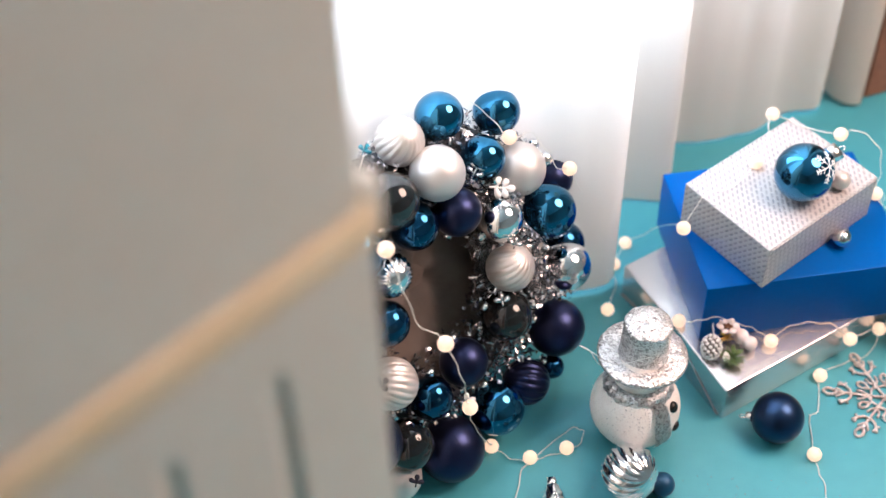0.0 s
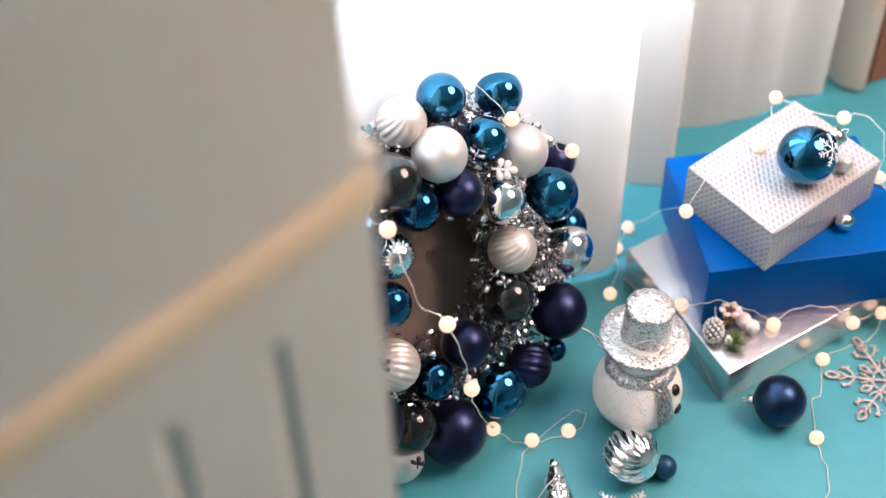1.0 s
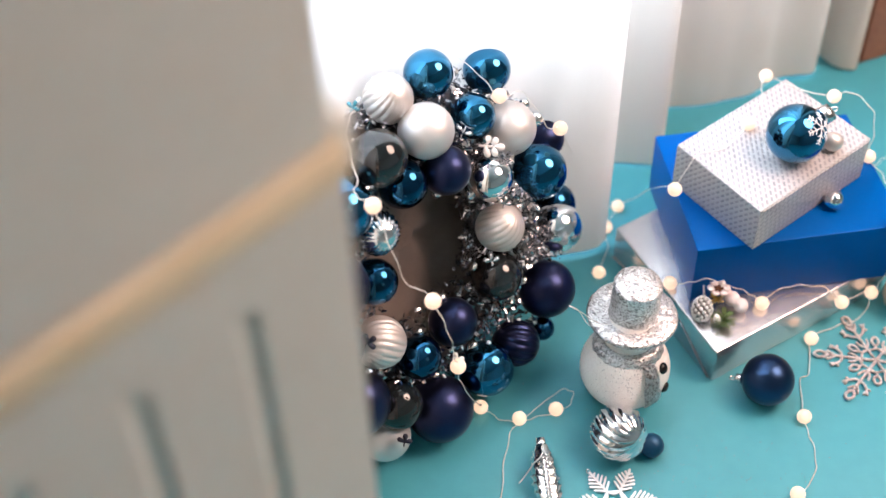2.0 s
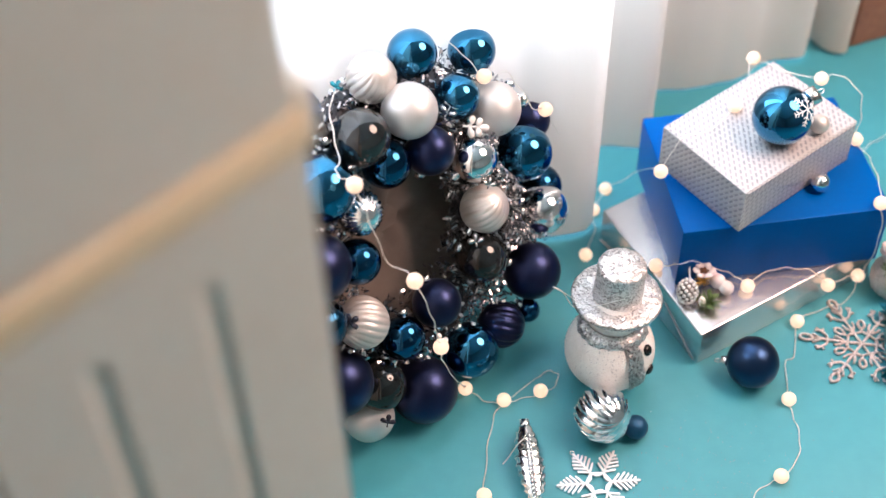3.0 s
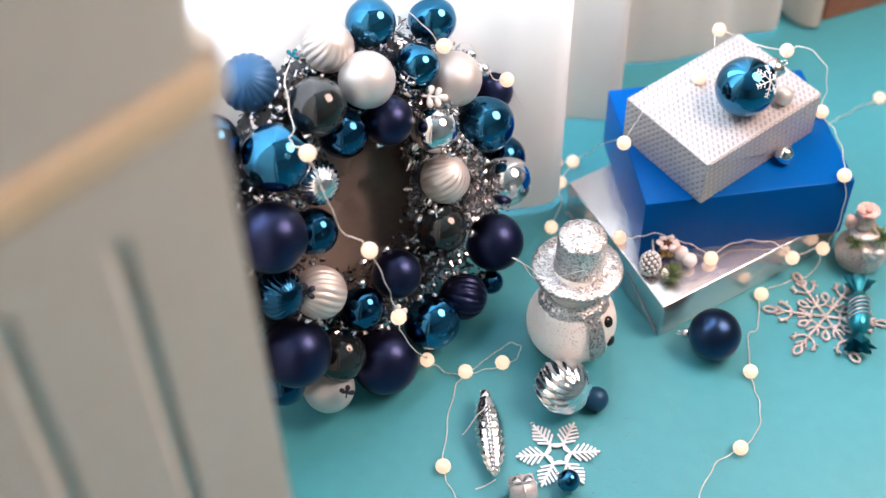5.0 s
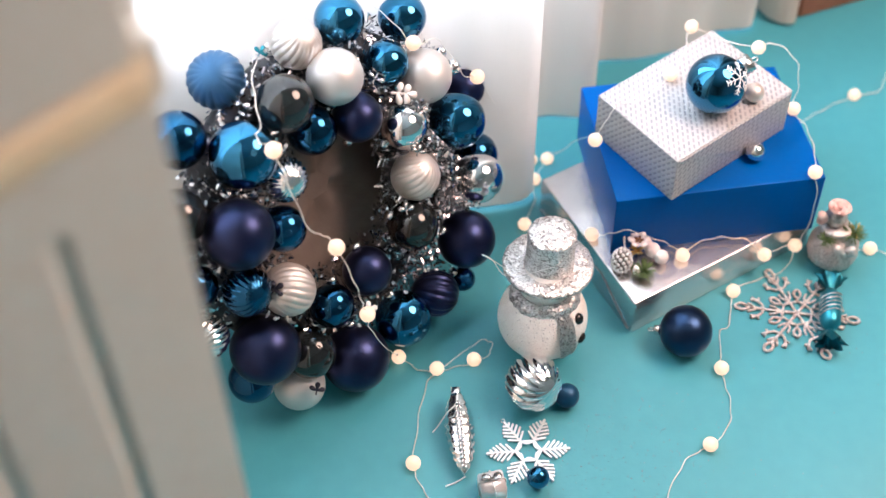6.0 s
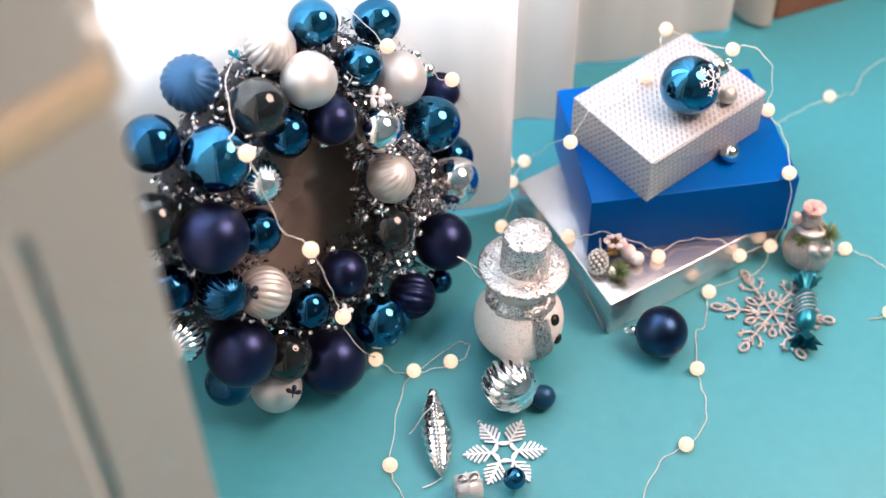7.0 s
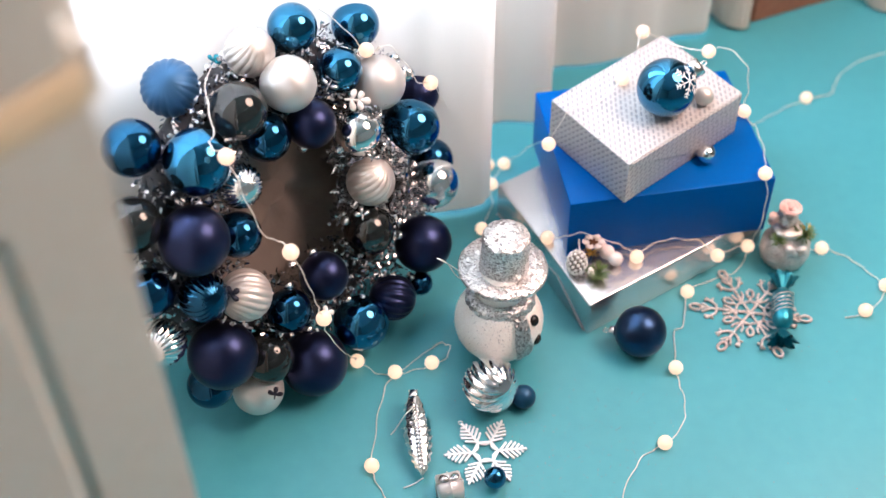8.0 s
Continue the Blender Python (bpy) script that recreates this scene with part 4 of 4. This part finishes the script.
needles(sk, (0.394, 0.268, 0.050), 90, 0.017, "green", "green pine sprig")
needles(sk, (0.364, 0.262, 0.046), 60, 0.013, "green", "green pine sprig")
needles(sk, (0.397, 0.270, 0.052), 12, 0.014, "gold", "gold tinsel threads")
bm = bmesh.new()
for sx in (-1, 1):
    petal(bm, Vector((0.388, 0.2505, 0.034)), Vector((sx * 0.8, 0, 0.5)), Vector((0.1, -0.9, 0.4)), 0.011, 0.007)
part("ribbon_tail", bm, "pearl", sk, "pale ribbon tails")
bm = bmesh.new()
for way_x, way_z in ((-0.9, 0.35), (-0.8, -0.45)):
    petal(bm, Vector((0.365, 0.276, 0.070)), Vector((way_x, -0.1, way_z)), Vector((0.1, -0.6, 0.7)), 0.014, 0.010)
part("side_bow", bm, "pink", sk, "pale pink side bow")
bm = bmesh.new()
for way_x, way_z in ((0.9, 0.3), (-0.9, 0.3)):
    petal(bm, Vector((0.384, 0.2525, 0.041)), Vector((way_x, -0.1, way_z)), Vector((0.0, -0.7, 0.7)), 0.013, 0.009)
part("ribbon_bow", bm, "pearl", sk, "pale ribbon bow")

# ---- pine cone decoration on the silver box
pc = thing("pine_cone_pick", (0.145, 0.212, 0.05), "silvered pine cone pick with green tinsel and white berries", "pine cone")
cone_c, cone_w = Vector((0.136, 0.213, 0.0635)), Vector((0.1, 0.75, 0.65)).normalized()
part("cone", ball(cone_c, 0.0100, cone_w, squash=1.25, segs=24, rings=16), "cone_core", pc, "dark grey cone core")
mm = turn_to(cone_w).to_3x3()
for j in range(64):
    h = 1 - 2 * (j + 0.5) / 64
    f = j * 2.39996
    o = mm @ Vector((math.sqrt(1 - h * h) * math.cos(f), math.sqrt(1 - h * h) * math.sin(f), h * 1.25))
    part("scale", ball(cone_c + o * 0.0108, 0.0021, o, squash=0.7, segs=10, rings=6), "chrome_soft", pc)
needles(pc, (0.158, 0.203, 0.058), 110, 0.016, "green", "green tinsel sprig")
needles(pc, (0.151, 0.222, 0.070), 40, 0.010, "gold", "gold tinsel threads")
for q, rr in (((0.170, 0.229, 0.063), 0.0085), ((0.179, 0.222, 0.060), 0.0080), ((0.163, 0.236, 0.066), 0.007)):
    part("berry", ball(q, rr, segs=20, rings=14), "berry", pc, "white frosted berry")
bm = bmesh.new()
petal(bm, Vector((0.150, 0.205, 0.066)), Vector((0.1, -0.5, -0.5)), Vector((0.1, -0.7, 0.7)), 0.012, 0.008)
part("tag", bm, "white_leaf", pc, "white plastic tag")
part("stem", tube([(0.140, 0.222, 0.066), (0.139, 0.236, 0.073), (0.140, 0.246, 0.082)], 0.0011, 6), "white_leaf", pc, "short pale stem")


bm = bmesh.new()
for q in range(5):
    petal(bm, Vector((0.154, 0.231, 0.0765)), Vector((math.cos(q * 1.257), math.sin(q * 1.257), 0.2)), Vector((0.0, -0.5, 0.85)), 0.0055, 0.003)
part("seed_star", bm, "star", pc, "small brown dried star")
for q in range(6):
    bm = bmesh.new()
    o = Vector((math.cos(q * 1.05), math.sin(q * 1.05), 0.4))
    petal(bm, Vector((0.154, 0.231, 0.074)) + o * 0.002, o, Vector((-o.x * 0.4, -o.y * 0.4, 0.9)), 0.011, 0.008, 0.0006)
    part("petal", bm, "berry", pc, "frosted white petal")


# ---- fairy lights
def fairy_lights(label, runs, beads, r=0.0077):
    q = beads[0]
    ob = thing("fairy_lights", (q[0], q[1], 0), label, "string lights", "fairy lights")
    for run in runs:
        fine = spline(run, 6)
        kinked = [p + Vector((0.0010 * math.sin(1.1 * i + p.x * 90), 0.0010 * math.cos(1.3 * i + p.y * 70), 0.0006 * math.sin(0.9 * i))) if 0 < i < len(fine) - 1 else p for i, p in enumerate(fine)]
        part("wire", tube([(p.x, p.y, max(p.z, 0.0012)) for p in kinked], 0.00055, 6, 2), "wire", ob, "thin clear wire")
    for b in beads:
        part("bead_lamp", ball(b, r, segs=24, rings=16), "bead", ob, "lit warm white pearl bead")
    return ob


LIT = "lit warm white bead lights on thin wire"
Z = 0.0068
fairy_lights(LIT + " over wreath", [
    [(-0.208, 0.240, 0.318), (-0.222, 0.205, 0.345), (-0.222, 0.165, 0.350), (-0.212, 0.125, 0.338), (-0.212, 0.104, 0.338), (-0.194, 0.084, 0.344), (-0.181, 0.067, 0.316), (-0.166, 0.056, 0.275), (-0.153, 0.060, 0.262), (-0.143, 0.051, 0.257), (-0.131, 0.043, 0.228), (-0.125, 0.046, 0.195), (-0.124, 0.057, 0.165), (-0.122, 0.061, 0.151), (-0.120, 0.062, 0.125), (-0.108, 0.082, 0.070), (-0.101, 0.106, 0.03), (-0.101, 0.118, 0.010), (-0.08, 0.108, 0.002), (-0.060, 0.106, 0.004), (-0.040, 0.125, 0.002), (-0.016, 0.147, 0.002), (-0.003, 0.146, 0.002), (-0.005, 0.130, 0.002), (-0.021, 0.119, 0.003), (-0.045, 0.110, 0.002), (-0.060, 0.106, 0.004)],
    [(-0.060, 0.106, 0.004), (-0.071, 0.085, 0.0015), (-0.077, 0.04, 0.0015), (-0.079, -0.012, 0.003), (-0.070, -0.035, 0.0015), (-0.055, -0.060, 0.0015), (-0.03, -0.10, 0.0015)],
], [(-0.194, 0.084, 0.344), (-0.143, 0.051, 0.257), (-0.122, 0.061, 0.151), (-0.101, 0.119, 0.0085), (-0.060, 0.106, Z), (-0.021, 0.119, Z), (-0.079, -0.012, Z)])
fairy_lights(LIT + " by the curtain", [
    [(-0.150, 0.285, 0.366), (-0.135, 0.290, 0.350), (-0.108, 0.285, 0.330), (-0.085, 0.283, 0.301), (-0.060, 0.300, 0.290), (-0.035, 0.295, 0.250), (-0.022, 0.300, 0.244), (0.0, 0.355, 0.15), (0.018, 0.40, 0.06), (0.042, 0.425, Z), (0.062, 0.427, Z), (0.046, 0.391, Z), (0.046, 0.36, 0.002), (0.034, 0.317, Z)],
    [(0.062, 0.427, Z), (0.080, 0.40, 0.05), (0.098, 0.345, 0.12), (0.104, 0.300, 0.160)],
], [(-0.085, 0.283, 0.301), (-0.022, 0.300, 0.244), (0.042, 0.425, Z), (0.062, 0.427, Z), (0.046, 0.391, Z), (0.034, 0.317, Z), (0.104, 0.298, 0.160)])
fairy_lights(LIT + " over gift boxes", [
    [(0.104, 0.298, 0.160), (0.125, 0.318, 0.190), (0.155, 0.33, 0.1905), (0.185, 0.365, 0.195), (0.205, 0.41, 0.190), (0.215, 0.447, 0.195), (0.245, 0.432, 0.190), (0.285, 0.412, 0.195), (0.300, 0.414, 0.200), (0.325, 0.396, 0.190), (0.330, 0.385, 0.160), (0.328, 0.376, 0.1385), (0.340, 0.350, 0.133), (0.343, 0.315, 0.133), (0.337, 0.278, 0.1385), (0.344, 0.270, 0.10), (0.340, 0.268, 0.05), (0.337, 0.277, 0.022), (0.318, 0.262, 0.035), (0.298, 0.253, 0.034), (0.277, 0.253, 0.0545), (0.251, 0.254, 0.058), (0.225, 0.249, 0.057), (0.204, 0.231, 0.058), (0.191, 0.243, 0.056), (0.171, 0.239, 0.071), (0.141, 0.233, 0.089), (0.120, 0.240, 0.075), (0.106, 0.256, 0.056)],
    [(0.337, 0.277, 0.022), (0.325, 0.255, 0.004), (0.298, 0.245, 0.002), (0.264, 0.221, 0.003), (0.257, 0.18, 0.0015), (0.245, 0.165, 0.0015), (0.240, 0.114, 0.003), (0.244, 0.09, 0.0015), (0.245, 0.06, 0.0015), (0.235, 0.035, 0.0015), (0.219, 0.018, 0.003), (0.200, 0.008, 0.0015), (0.185, -0.012, 0.0015), (0.171, -0.044, 0.0015), (0.165, -0.07, 0.0015)],
], [(0.185, 0.365, 0.195), (0.215, 0.447, 0.195), (0.285, 0.412, 0.195), (0.328, 0.376, 0.1385), (0.337, 0.276, 0.1385), (0.337, 0.277, 0.022), (0.298, 0.253, 0.032), (0.203, 0.228, 0.057), (0.106, 0.256, 0.057), (0.264, 0.221, Z), (0.240, 0.114, Z), (0.219, 0.018, Z)])
fairy_lights(LIT + " on floor", [
    [(0.328, 0.376, 0.1385), (0.36, 0.44, 0.06), (0.40, 0.515, 0.008), (0.453, 0.551, 0.004), (0.480, 0.560, 0.002), (0.491, 0.569, 0.002), (0.503, 0.596, 0.002), (0.526, 0.621, 0.002), (0.558, 0.641, 0.002), (0.62, 0.66, 0.002)],
    [(0.395, 0.283, 0.004), (0.426, 0.288, 0.004), (0.445, 0.284, 0.002), (0.461, 0.272, 0.002), (0.479, 0.249, 0.002), (0.488, 0.232, 0.003), (0.478, 0.212, 0.002), (0.458, 0.195, 0.003), (0.435, 0.188, 0.002)],
], [(0.453, 0.551, Z), (0.426, 0.288, Z), (0.488, 0.232, Z), (0.458, 0.195, Z)])

# ---- glitter specks on the floor
rnd = random.Random(21)
verts, faces = [], []
for k in range(420):
    if k < 270:
        x, y = rnd.gauss(0.13, 0.06), rnd.gauss(0.01, 0.045)
    else:
        x, y = rnd.uniform(-0.1, 0.5), rnd.uniform(-0.1, 0.35)
    s = rnd.uniform(0.0002, 0.0006)
    f = rnd.uniform(0, 6.28)
    i = len(verts)
    top = 0.0006 + rnd.uniform(0, 0.0003)
    for j in range(6):
        verts.append((x + s * math.cos(f + j * 1.047), y + s * math.sin(f + j * 1.047), 0.0002))
    for j in range(6):
        verts.append((x + s * 0.8 * math.cos(f + j * 1.047), y + s * 0.8 * math.sin(f + j * 1.047), top + 0.0003 * math.sin(j)))
    faces.append(tuple(range(i + 6, i + 12)))
    faces += [(i + j, i + (j + 1) % 6, i + 6 + (j + 1) % 6, i + 6 + j) for j in range(6)]
me = bpy.data.meshes.new("glitter_specks")
me.from_pydata(verts, [], faces)
me.materials.append(M["speck"])
tagged(new("glitter_specks", me), "scattered grains of silver glitter on the teal floor", "glitter", kind="stuff")
